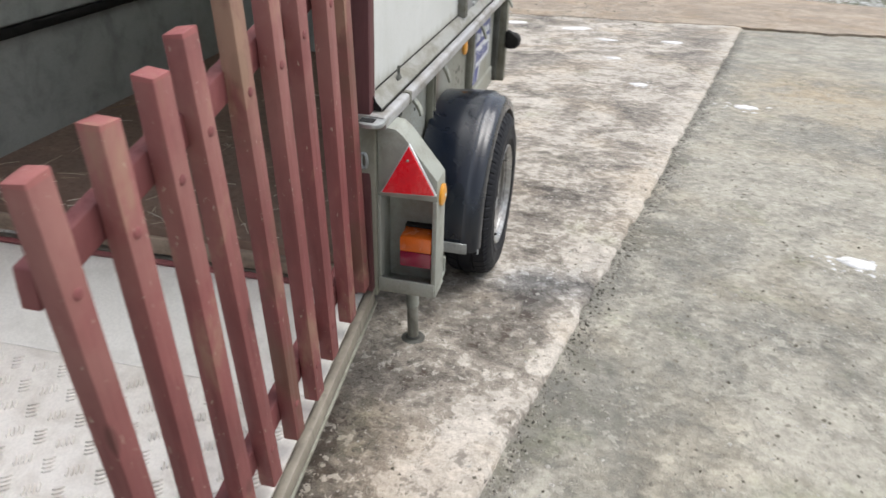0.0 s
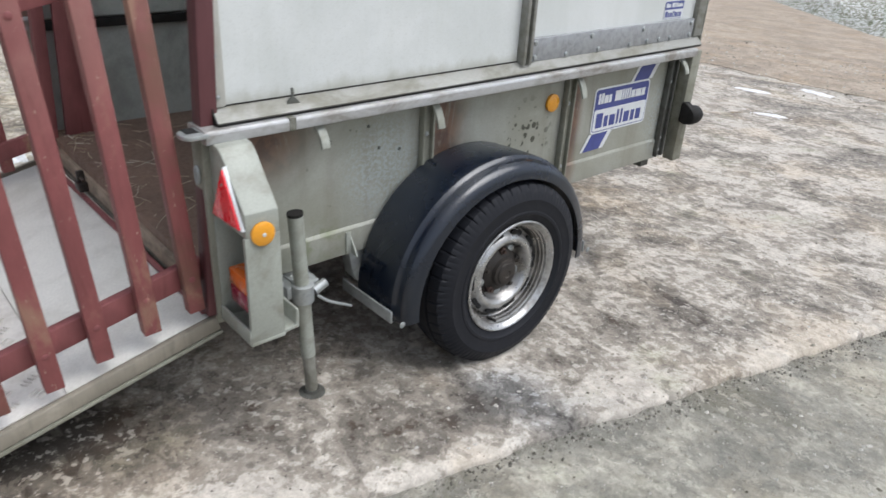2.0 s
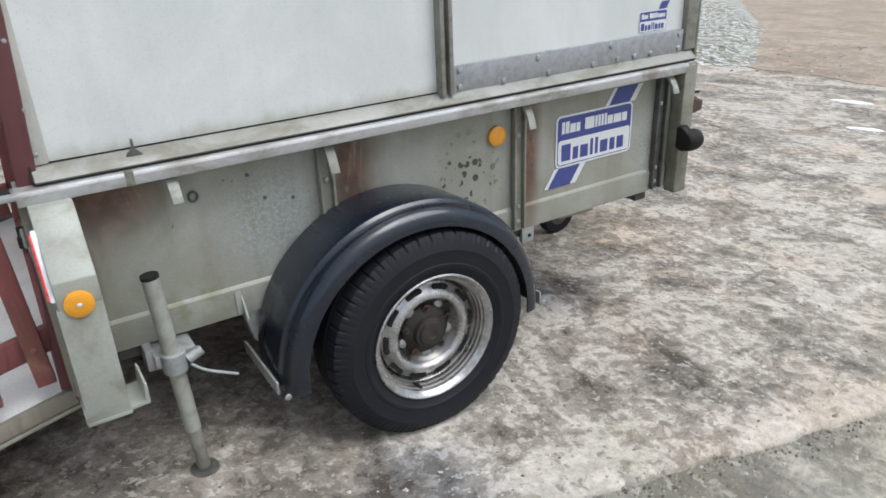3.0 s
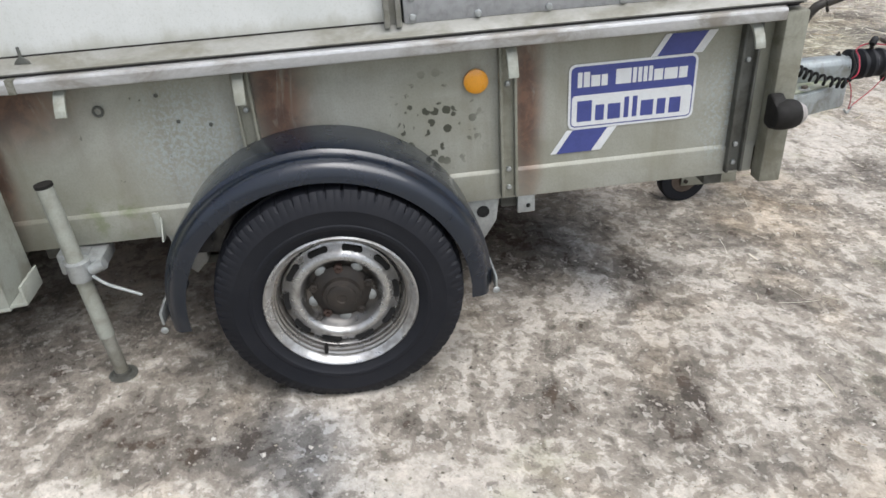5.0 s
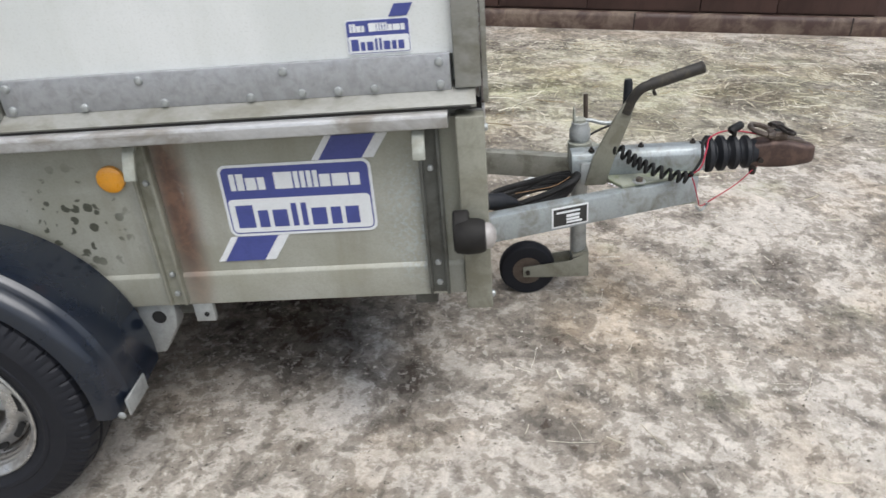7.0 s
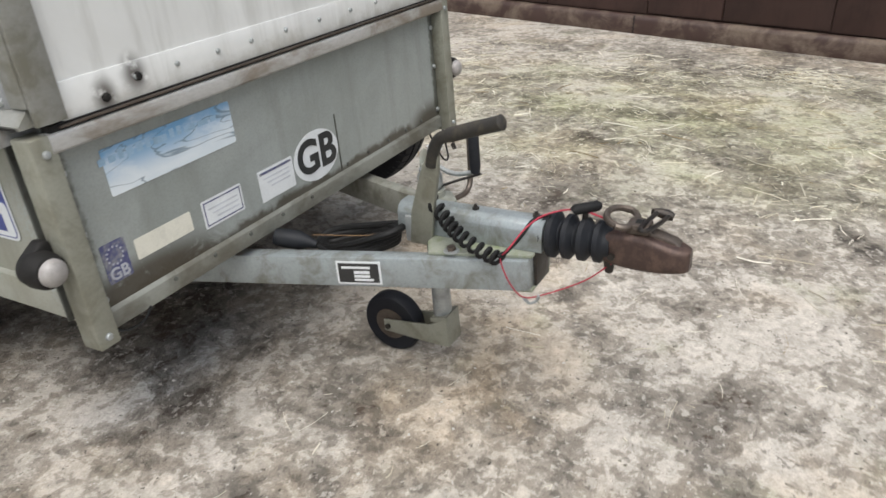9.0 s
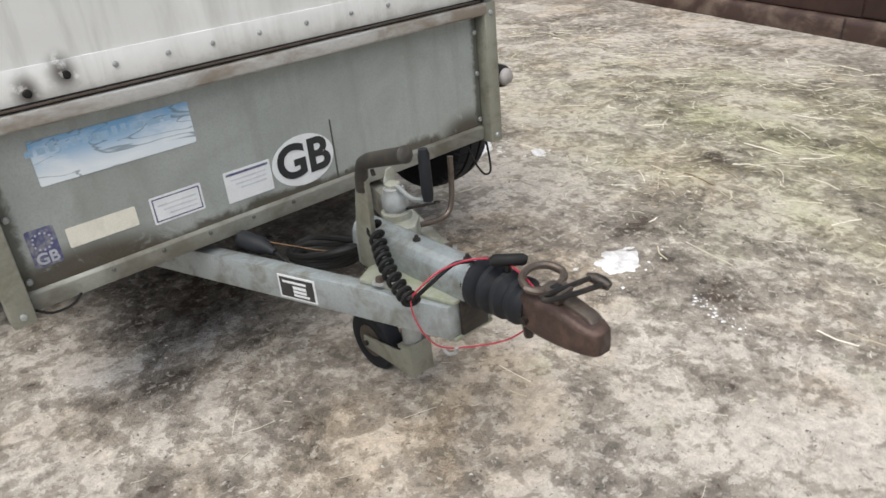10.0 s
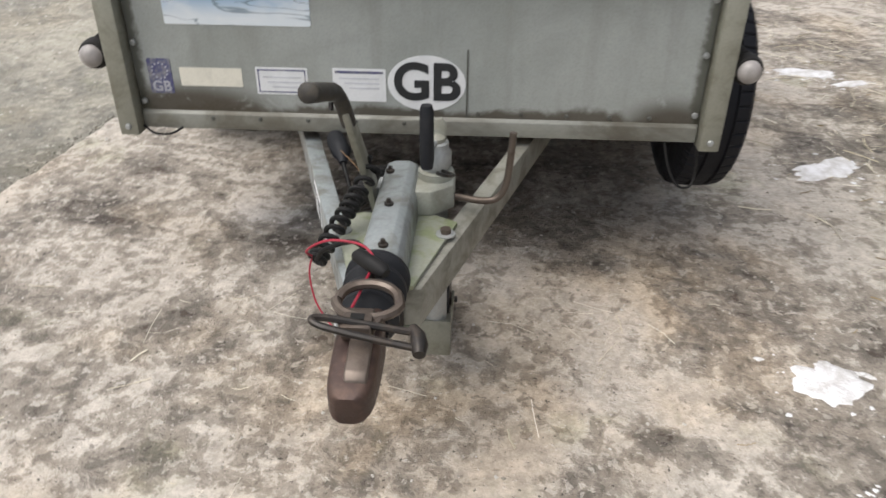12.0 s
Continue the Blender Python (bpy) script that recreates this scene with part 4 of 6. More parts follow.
# ---- wheels ----
def build_wheel(f, s, xw=0.165, yw=0.822, zw=0.232, name="wheel", label="road wheel with silver steel rim"):

    def at(profile):
        return [(f(xw + a) , r) for a, r in profile]

    hub = part(name, lathe(at([(-0.05, 0.07), (0.02, 0.07), (0.028, 0.060), (0.034, 0.047), (0.046, 0.044), (0.049, 0.036), (0.054, 0.034), (0.057, 0.027), (0.057, 0.012), (0.055, 0.010), (0.055, 0.001)]), "x", 28, (0, yw, zw)), HUB, trailer, label)
    def grow(r):
        return r * 0.96 if r < 0.20 else r + 0.005 * min(1.0, (r - 0.20) / 0.05) - 0.008 * max(0.0, (0.22 - r) / 0.02)

    # tyre with shoulder cuts
    n, bm = 384, bmesh.new()
    prof = [(-0.060, 0.170), (-0.074, 0.188), (-0.083, 0.222), (-0.081, 0.250), (-0.074, 0.270), (-0.064, 0.282), (-0.045, 0.2865), (-0.030, 0.288), (-0.028, 0.281), (-0.020, 0.281), (-0.018, 0.289),
            (0.018, 0.289), (0.020, 0.281), (0.028, 0.281), (0.030, 0.288), (0.045, 0.2865), (0.064, 0.282), (0.074, 0.270), (0.081, 0.250), (0.0842, 0.241), (0.0832, 0.238), (0.0836, 0.222), (0.0826, 0.213), (0.0844, 0.211), (0.0838, 0.206), (0.0815, 0.204), (0.080, 0.2025), (0.074, 0.186), (0.064, 0.172), (0.055, 0.170)]
    rings = []
    for a, r in prof:
        cut = r > 0.265 and abs(a) > 0.035
        ring = []
        for k in range(n):
            t = math.tau * k / n
            rr = grow(r) - (0.0055 if cut and (k % 8 == 0 or (k % 8 == 4 and r < 0.28)) else 0)
            v = Vector((f(xw + a), yw + rr * math.cos(t), zw + rr * math.sin(t)))
            low = (LEVEL @ v).z
            if name == "wheel" and low < 0.0:
                v.z -= low * 0.95                      # pressed flat where it stands
            if name == "wheel" and 0.19 < r < 0.27:
                v.x += s * math.copysign(0.006, a) * max(0.0, 1 - max(low, 0) / 0.10)
            ring.append(bm.verts.new(v))
        rings.append(ring)
    for i in range(len(rings)):
        a, b = rings[i], rings[(i + 1) % len(rings)]
        for k in range(n):
            j = (k + 1) % n
            bm.faces.new((a[k], a[j], b[j], b[k]))
    part("tyre", bm, RUBBER, hub, "worn black tyre", 25)
    rim = [(-0.055, 0.168), (0.052, 0.166), (0.064, 0.171), (0.073, 0.178), (0.076, 0.184), (0.071, 0.185), (0.078, 0.187), (0.0805, 0.183), (0.077, 0.176), (0.068, 0.173), (0.065, 0.168), (0.057, 0.167), (0.0545, 0.1625), (0.046, 0.162), (0.044, 0.158), (0.033, 0.157), (0.030, 0.1525), (0.018, 0.151), (0.014, 0.147),
           (0.026, 0.1445), (0.028, 0.139), (0.041, 0.126), (0.048, 0.117), (0.0495, 0.110), (0.047, 0.104), (0.036, 0.097), (0.022, 0.090), (0.015, 0.075), (0.015, 0.05)]
    part("rim", lathe(at([(a, r * 0.96) for a, r in rim]), "x", 72, (0, yw, zw)), RIM, hub, "silver painted steel rim, rusty inside", 50)
    # solid dark plates for the open slots, their inner shade as colour
    for k in range(10):
        t = math.tau * k / 10
        bm = prism(rounded(-0.024, 0.024, -0.0078, 0.0078, 0.0074, 4), "x", -0.002, 0.004)
        tmp = Matrix.Translation((f(xw + 0.0355), yw + 0.128 * math.cos(t), zw + 0.128 * math.sin(t))) @ Matrix.Rotation(t - math.pi / 2, 4, "X")
        bmesh.ops.transform(bm, matrix=tmp, verts=bm.verts)
        part("vent_hole", bm, HOLE, hub)
    for k in range(5):
        t = math.tau * (k + 0.25) / 5
        c = (f(xw + 0.013), yw + 0.068 * math.cos(t), zw + 0.066 * math.sin(t))
        part("wheel_nut", tube([c, (c[0] + s * 0.017, c[1], c[2]), (c[0] + s * 0.019, c[1], c[2]), (c[0] + s * 0.026, c[1], c[2])], [0.0115, 0.0115, 0.006, 0.006], 6), RUST if k % 2 else HUB, hub)
        u = t + math.tau / 10
        c = (f(xw + 0.014), yw + 0.074 * math.cos(u), zw + 0.074 * math.sin(u))
        part("pad", tube([(c[0] - s * 0.01, c[1], c[2]), (c[0] + s * 0.004, c[1], c[2]), (c[0] + s * 0.008, c[1], c[2])], [0.016, 0.0145, 0.009], 10), GALV, hub)
    t = radians(248)
    part("valve", tube([(f(xw + 0.04), yw + 0.150 * math.cos(t), zw + 0.150 * math.sin(t)), (f(xw + 0.075), yw + 0.146 * math.cos(t), zw + 0.146 * math.sin(t))], 0.0045, 8), SEAL, hub)


def build_guard(f, s):
    """A moulded arch: flat crown, rounded shoulder, outer lip; 4 mm thick."""
    bm = bmesh.new()
    prof = [(0.015, -0.006), (0.10, 0.0), (0.165, 0.003), (0.179, 0.001), (0.185, -0.005), (0.191, -0.0085), (0.201, -0.009), (0.213, -0.012), (0.223, -0.019), (0.230, -0.031), (0.233, -0.055)]
    skin = prof + [(a - 0.004 if i < 3 else a - 0.0045, b - (0.0045 if i > 2 else 0.0)) for i, (a, b) in enumerate(reversed(prof))]
    n, loops = 56, []
    for k in range(n + 1):
        t = radians(-4 + 188 * k / n)
        cy, cz = math.cos(t), math.sin(t)
        loop = []
        for a, b in skin:
            loop.append(bm.verts.new((f(a), 0.800 + (0.385 + b) * cy, 0.222 + (0.372 + b) * cz)))
        loops.append(loop)
    m = len(skin)
    for a, b in zip(loops, loops[1:]):
        for k in range(m):
            j = (k + 1) % m
            bm.faces.new((a[k], a[j], b[j], b[k]))
    for end in (loops[0], loops[-1]):
        bmesh.ops.triangle_fill(bm, edges=[e for e in {e for v in end for e in v.link_edges} if e.verts[0] in end and e.verts[1] in end])
    g = part("mudguard", bm, PLASTIC, trailer, "black plastic mudguard, scuffed and dusty", 35)
    part("stay", box(f(-0.03), f(0.20), 0.398, 0.404, 0.205, 0.24, 0.001), GALV, g)
    part("stay", box(f(0.12), f(0.212), 1.190, 1.195, 0.195, 0.235, 0.001), GALV, g)
    # dark plate added behind the wheel to keep light out of the arch
    liner = [(0.80 + 0.374 * math.cos(radians(a)), 0.222 + 0.362 * math.sin(radians(a))) for a in range(8, 173, 6)]
    part("inner_liner", prism(liner, "x", f(0.010), f(0.014)), PLASTIC, g)
    for y in (0.412, 1.188):
        part("bolt", disc((f(0.2325), y, 0.213), (s, 0, 0), 0.009, 0.004, 10), GALV, g)


for s, f in sides():
    build_wheel(f, s)
    build_guard(f, s)
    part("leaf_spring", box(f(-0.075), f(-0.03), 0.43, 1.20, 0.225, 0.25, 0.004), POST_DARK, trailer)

build_wheel(mx, -1, 0.112, 1.492, 0.333, "spare_wheel", "spare wheel hung on the far flank")
part("spare_carrier", box(-1.40, -1.30, 1.45, 1.50, 0.255, 0.338, 0.004), POST_DARK, trailer)

# ---- drawbar ----
for s, f in sides():
    dx, dy = -0.225, 0.692
    k = 0.9
    pts = [(-0.394 - dx * k, 1.90 - dy * k), (-0.619, 2.592), (-0.660, 2.592), (-0.439 - dx * k, 1.90 - dy * k)]
    # the far arm's colour holds grime and some shade
    arm = part("drawbar_arm", prism([(f(a), b) for a, b in pts], "z", 0.226, 0.306, 0.004), GALV_BLUE if s == 1 else ARM_GRIME, trailer, "dull galvanised drawbar arm" if s == 1 else "grimy tan-stained drawbar arm")
    if s == 1:
        d = Vector((dx, dy, 0)).normalized()
        nrm = Vector((d.y, -d.x, 0))
        basis = Matrix(((d.x, nrm.x, 0), (d.y, nrm.y, 0), (0, 0, 1))).to_4x4()
        c = Vector((-0.394, 1.90, 0)) + d * 0.318
        place = Matrix.Translation((c.x, c.y, 0.2655)) @ basis
        for name, mat_, (a0, a1, b0, b1), h in (("plate_rim", WHITE, (-0.056, 0.056, -0.031, 0.031), 0.002), ("data_plate", PLATE_BLACK, (-0.051, 0.051, -0.026, 0.026), 0.0028), ("print_bar", WHITE, (-0.042, 0.03, 0.012, 0.018), 0.0034), ("print_bar", WHITE, (-0.012, 0.028, -0.002, 0.006), 0.0034), ("print_bar", WHITE, (-0.012, 0.028, -0.012, -0.005), 0.0034), ("print_bar", WHITE, (-0.012, 0.036, -0.021, -0.015), 0.0034)):
            bm = box(a0, a1, -0.002, h, b0, b1)
            bmesh.ops.transform(bm, matrix=place, verts=bm.verts)
            part(name, bm, mat_, arm)
part("gusset_plate", prism([(-0.565, 2.36), (-0.632, 2.597), (-0.743, 2.597), (-0.81, 2.36), (-0.76, 2.33), (-0.615, 2.33)], "z", 0.3065, 0.316, 0.002), GUSSET, trailer, "mossy green-stained drawbar plate")
part("gusset_plate", prism([(-0.59, 2.40), (-0.632, 2.594), (-0.743, 2.594), (-0.785, 2.40)], "z", 0.216, 0.2255, 0.002), GUSSET, trailer)
part("gusset_web", box(-0.725, -0.650, 2.585, 2.600, 0.226, 0.316, 0.002), DARK_STEEL, trailer)
for x, y in ((-0.789, 2.412), (-0.586, 2.412)):
    w = part("washer", disc((x, y, 0.316), (0, 0, 1), 0.019, 0.004, 18, 0.6), GALV, trailer)
    part("bolt_head", tube([(x, y, 0.319), (x, y, 0.329)], 0.011, 6), BROWN_STEEL, w)
cover = part("coupling_cover", prism([(XC + a, b) for a, b in ((-0.042, 0.316), (0.042, 0.316), (0.038, 0.365), (0.030, 0.380), (0.016, 0.387), (-0.016, 0.387), (-0.030, 0.380), (-0.038, 0.365))], "y", 2.225, 2.615, 0.003), GALV_BLUE, trailer, "galvanised coupling housing with a rounded top")
for y, x in ((2.432, 0.005), (2.585, -0.004), (2.285, 0.02)):
    b = part("grease_nipple", tube([(XC + x, y, 0.386), (XC + x, y, 0.392), (XC + x, y, 0.393), (XC + x, y, 0.400)], [0.009, 0.009, 0.005, 0.004], 8), DARK_STEEL, cover)
prof = [(2.605, 0.040)]
for k in range(4):
    y = 2.615 + k * 0.036
    prof += [(y, 0.037), (y + 0.005, 0.046 - 0.002 * k), (y + 0.011, 0.0545 - 0.002 * k), (y + 0.022, 0.0545 - 0.002 * k), (y + 0.028, 0.046 - 0.002 * k), (y + 0.033, 0.037)]
prof += [(2.768, 0.036)]
part("bellows", lathe(prof, "y", 30, (XC, 0, 0.350)), BELLOWS, trailer, "ribbed black rubber bellows")
part("damper", tube([(-0.664, 2.683, 0.424), (-0.668, 2.687, 0.428), (-0.711, 2.724, 0.425), (-0.716, 2.729, 0.423)], [0.009, 0.0125, 0.0125, 0.008], 14), CABLE, trailer, "short black cylinder lying across the bellows")
part("damper_clip", tube([(-0.690, 2.702, 0.395), (-0.690, 2.704, 0.418)], 0.007, 8), DARK_STEEL, trailer)


def coupling_head():
    """A pressed coupling: square shank, round hollow nose."""
    secs = ((2.745, 0.026, 0.318, 0.376), (2.765, 0.030, 0.310, 0.384), (2.80, 0.033, 0.306, 0.390), (2.84, 0.033, 0.304, 0.388), (2.875, 0.033, 0.306, 0.379), (2.900, 0.032, 0.309, 0.372), (2.917, 0.029, 0.311, 0.368), (2.929, 0.023, 0.313, 0.364), (2.936, 0.015, 0.317, 0.360))
    bm, loops = bmesh.new(), []
    for y, w, z0, z1 in secs:
        loops.append([bm.verts.new((XC + p[0], y, p[1])) for p in rounded(-w, w, z0, z1, min(w, (z1 - z0) / 2) * 0.46, 4)])
    m = len(loops[0])
    for a, b in zip(loops, loops[1:]):
        for k in range(m):
            j = (k + 1) % m
            bm.faces.new((a[k], a[j], b[j], b[k]))
    bm.faces.new(loops[0]), bm.faces.new(list(reversed(loops[-1])))
    return bm


head = part("coupling_head", coupling_head(), RUST, trailer, "brown rusted towing coupling with rounded nose", 50)
part("top_plate", prism([(2.80, 0.392), (2.845, 0.3955), (2.878, 0.386), (2.903, 0.379), (2.914, 0.370), (2.914, 0.362), (2.80, 0.38)], "x", XC - 0.024, XC + 0.008, 0.004), BROWN_STEEL, head, "worn steel plate on the coupling")
part("latch_block", box(XC - 0.022, XC + 0.022, 2.80, 2.85, 0.388, 0.412, 0.005), BROWN_STEEL, head)
part("latch_slot", box(XC - 0.010, XC + 0.010, 2.818, 2.832, 0.4115, 0.4135), HOLE, head)
loop = []
for k in range(25):
    t = math.tau * k / 24
    c, q = math.cos(t), math.sin(t)
    loop.append((XC - 0.010 + 0.048 * c * (1.0 if q < 0 else 0.92), 2.784 - 0.032 * q, 0.412 + 0.008 * q))
part("latch_handle", tube(loop, [0.0078] * 25, 8), BROWN_STEEL, head, "worn oval coupling release handle")
for f1 in (-1, 1):
    part("handle_link", tube([(XC + f1 * 0.020, 2.84, 0.40), (XC + f1 * 0.024 - 0.008, 2.812, 0.404)], 0.006, 8), BROWN_STEEL, head)
shackle = curve_through([(-0.770, 2.841, 0.401), (-0.70, 2.839, 0.410), (-0.645, 2.838, 0.418), (-0.628, 2.846, 0.421), (-0.642, 2.856, 0.417), (-0.70, 2.862, 0.406), (-0.770, 2.866, 0.394)], 6)
lock = part("hitch_lock", tube(shackle, 0.0055, 8), DARK_STEEL, head, "black steel hitch lock shackle")
part("lock_barrel", tube([(-0.765, 2.832, 0.402), (-0.774, 2.845, 0.399), (-0.777, 2.862, 0.394), (-0.778, 2.876, 0.390)], [0.008, 0.011, 0.013, 0.009], 12), DARK_STEEL, head)
part("under_lug", tube([(XC + 0.012, 2.762, 0.322), (XC + 0.012, 2.764, 0.300), (XC + 0.012, 2.764, 0.284)], [0.012, 0.012, 0.009], 10), DARK_STEEL, head)
part("nose_bolt", tube([(XC - 0.035, 2.775, 0.335), (XC + 0.04, 2.775, 0.335)], 0.008, 8), DARK_STEEL, head)

# hand brake
bm = prism([(2.262, 0.288), (2.325, 0.288), (2.345, 0.375), (2.382, 0.500), (2.392, 0.548), (2.366, 0.556), (2.335, 0.500), (2.285, 0.385)], "x", -0.007, 0.007, 0.003)
for vert in bm.verts:
    vert.co.x += -0.646 + 0.17 * (vert.co.z - 0.288)
lever = part("handbrake_lever", bm, POST, trailer, "flat galvanised handbrake lever with a worn black grip")
part("lever_web", box(-0.672, -0.640, 2.25, 2.31, 0.29, 0.36, 0.004), GALV, lever)
part("lever_neck", tube(curve_through([(-0.604, 2.368, 0.520), (-0.598, 2.382, 0.560), (-0.592, 2.402, 0.589), (-0.590, 2.43, 0.602)], 5), 0.0145, 10), GRIP, lever)
part("grip", tube(curve_through([(-0.590, 2.428, 0.601), (-0.586, 2.48, 0.618), (-0.582, 2.545, 0.638), (-0.580, 2.566, 0.645)], 4), [0.0165] * 11 + [0.0175, 0.011], 12), GRIP, lever)
part("button", tube([(-0.588, 2.436, 0.585), (-0.588, 2.442, 0.572)], 0.005, 6), DARK_STEEL, lever)

# jockey wheel
JX, JY = -0.760, 2.262
jockey = part("jockey_wheel", tube([(JX, JY, -0.05), (JX, JY, 0.41)], 0.026, 18), GALV, trailer, "jockey wheel on a galvanised tube")
part("clamp", lathe([(0.318, 0.026), (0.320, 0.037), (0.385, 0.037), (0.388, 0.026)], "z", 20, (JX, JY, 0)), HOUSING, jockey)
part("clamp_bracket", prism([(-0.80, 2.235), (-0.80, 2.30), (-0.755, 2.34), (-0.705, 2.34), (-0.705, 2.235)], "z", 0.316, 0.370, 0.004), HOUSING, jockey)
part("head_collar", lathe([(0.395, 0.026), (0.398, 0.032), (0.425, 0.032), (0.432, 0.027), (0.446, 0.026), (0.449, 0.018)], "z", 20, (JX, JY, 0)), GALV, jockey)
part("crank_arm", tube(curve_through([(JX, JY - 0.004, 0.446), (JX + 0.003, JY + 0.028, 0.452), (JX + 0.009, JY + 0.062, 0.444), (JX + 0.012, JY + 0.095, 0.443), (JX + 0.008, JY + 0.136, 0.452)], 6), 0.0062, 10), GALV, jockey, "wavy galvanised crank rod")
part("crank_boss", lathe([(0.440, 0.016), (0.442, 0.020), (0.456, 0.019), (0.461, 0.012)], "z", 18, (JX, JY, 0)), HOUSING, jockey)
part("crank_grip", tube([(JX + 0.008, JY + 0.138, 0.45), (JX + 0.008, JY + 0.138, 0.47), (JX + 0.008, JY + 0.138, 0.56), (JX + 0.008, JY + 0.138, 0.572)], [0.0115, 0.0140, 0.0132, 0.010], 14), BELLOWS, jockey, "ribbed black crank grip")
part("crank_cap", prism([(JX - 0.020, 0.440), (JX + 0.012, 0.440), (JX + 0.014, 0.462), (JX + 0.004, 0.488), (JX - 0.012, 0.492), (JX - 0.020, 0.478)], "y", JY - 0.020, JY - 0.014, 0.0015), HOUSING, jockey, "pale bent crank plate")
part("clamp_handle", tube(curve_through([(-0.80, 2.288, 0.338), (-0.86, 2.300, 0.335), (-0.890, 2.302, 0.345), (-0.905, 2.301, 0.375), (-0.911, 2.300, 0.43), (-0.914, 2.299, 0.485)], 5), 0.0075, 10), BROWN_STEEL, jockey, "bent brown steel clamp handle")
part("lever_loop", tube(curve_through([(-0.775, 2.285, 0.392), (-0.80, 2.33, 0.405), (-0.79, 2.39, 0.43), (-0.77, 2.40, 0.44)], 5), 0.0035, 6), DARK_STEEL, jockey)
for dx in (-0.034, 0.034):
    part("fork_plate", prism([(2.078, -0.073), (2.078, -0.036), (2.235, -0.017), (2.288, 0.012), (2.288, -0.078), (2.23, -0.078)], "x", JX + dx - 0.003, JX + dx + 0.003, 0.001), POST, jockey)
part("fork_bridge", prism([(2.240, 0.006), (2.292, 0.018), (2.294, -0.078), (2.288, -0.078), (2.285, -0.002), (2.240, -0.006)], "x", JX - 0.036, JX + 0.036, 0.001), POST, jockey)
part("roller", lathe([(-0.024, 0.050), (-0.027, 0.070), (-0.025, 0.086), (-0.016, 0.093), (0.016, 0.093), (0.025, 0.086), (0.027, 0.070), (0.024, 0.050)], "x", 32, (JX, 2.093, -0.054)), RUBBER, jockey, "small solid black rubber wheel")
part("roller_hub", lathe([(-0.026, 0.0495), (-0.020, 0.044), (-0.012, 0.040), (-0.012, 0.020), (-0.030, 0.018), (0.030, 0.018), (0.012, 0.020), (0.012, 0.040), (0.020, 0.044), (0.026, 0.0495)], "x", 24, (JX, 2.093, -0.054)), BROWN_STEEL, jockey, "rusty brown pressed steel hub")
part("axle_bolt", tube([(JX - 0.045, 2.093, -0.054), (JX + 0.045, 2.093, -0.054)], 0.008, 8), DARK_STEEL, jockey)

# cables
a, b = Vector((-0.646, 2.322, 0.425)), Vector((-0.566, 2.548, 0.332))
ax = (b - a).normalized()
u = ax.orthogonal().normalized()
v = ax.cross(u)
coil = []
for k in range(12 * 14 + 1):
    t = k / 14
    q = k / (12 * 14)
    sag = Vector((0.012, 0, -0.022)) * math.sin(math.pi * q)
    coil.append(a + (b - a) * (q + 0.03 * math.sin(q * 9)) + sag + (u * math.cos(t * math.tau) + v * math.sin(t * math.tau)) * 0.0150)
part("coiled_cable", tube(coil, 0.0052, 8), CABLE, trailer, "black coiled breakaway cable")
part("breakaway_cable", tube(curve_through([(-0.566, 2.548, 0.335), (-0.556, 2.575, 0.365), (-0.600, 2.60, 0.402), (-0.659, 2.625, 0.412), (-0.690, 2.68, 0.418), (-0.684, 2.74, 0.412), (-0.672, 2.79, 0.400)], 7), 0.0022, 8), CABLE_RED, trailer, "bright red breakaway cable looped over the coupling")
part("breakaway_cable", tube(curve_through([(-0.560, 2.550, 0.345), (-0.554, 2.562, 0.310), (-0.565, 2.578, 0.262), (-0.592, 2.596, 0.226), (-0.628, 2.640, 0.228), (-0.655, 2.715, 0.262), (-0.668, 2.772, 0.310)], 7), 0.0017, 8), CABLE_RED, trailer)
part("brake_cable", tube(curve_through([(-0.566, 2.548, 0.332), (-0.590, 2.585, 0.375), (-0.640, 2.60, 0.402), (-0.668, 2.63, 0.408)], 7), 0.0045, 8), CABLE, trailer)
part("cable_clip", tube(curve_through([(-0.60, 2.585, 0.222), (-0.602, 2.60, 0.206), (-0.612, 2.615, 0.212), (-0.61, 2.62, 0.226)], 4), 0.004, 6), GALV, trailer)
for k in range(5):
    pts = []
    for i in range(25):
        t = math.tau * i / 24
        rr = 0.9 + 0.05 * k
        pts.append((-0.635 + 0.062 * rr * math.cos(t) + 0.006 * math.sin(3 * t + k), 2.110 + 0.120 * rr * math.sin(t), 0.272 + 0.034 * math.sin(t) + 0.009 * (k - 2) + 0.006 * math.cos(2 * t + k)))
    part("cable_loop", tube(pts, 0.0095, 8), CABLE, trailer, "loop of thick black lighting cable" if k == 0 else "")
part("plug", tube([(-0.488, 1.955, 0.325), (-0.495, 1.975, 0.320), (-0.512, 2.012, 0.312), (-0.520, 2.035, 0.306), (-0.524, 2.055, 0.300)], [0.021, 0.024, 0.024, 0.015, 0.009], 14), BELLOWS, trailer, "black trailer lighting plug")
part("plug_lead", tube(curve_through([(-0.524, 2.055, 0.300), (-0.545, 2.10, 0.26), (-0.56, 2.12, 0.22), (-0.59, 2.10, 0.23), (-0.61, 2.07, 0.262)], 6), 0.005, 6), CABLE, trailer)
part("twine", tube(curve_through([(-0.52, 2.05, 0.33), (-0.56, 2.10, 0.318), (-0.60, 2.17, 0.312), (-0.645, 2.22, 0.318)], 6), 0.0012, 5), TWINE, trailer, "frayed orange baler twine")
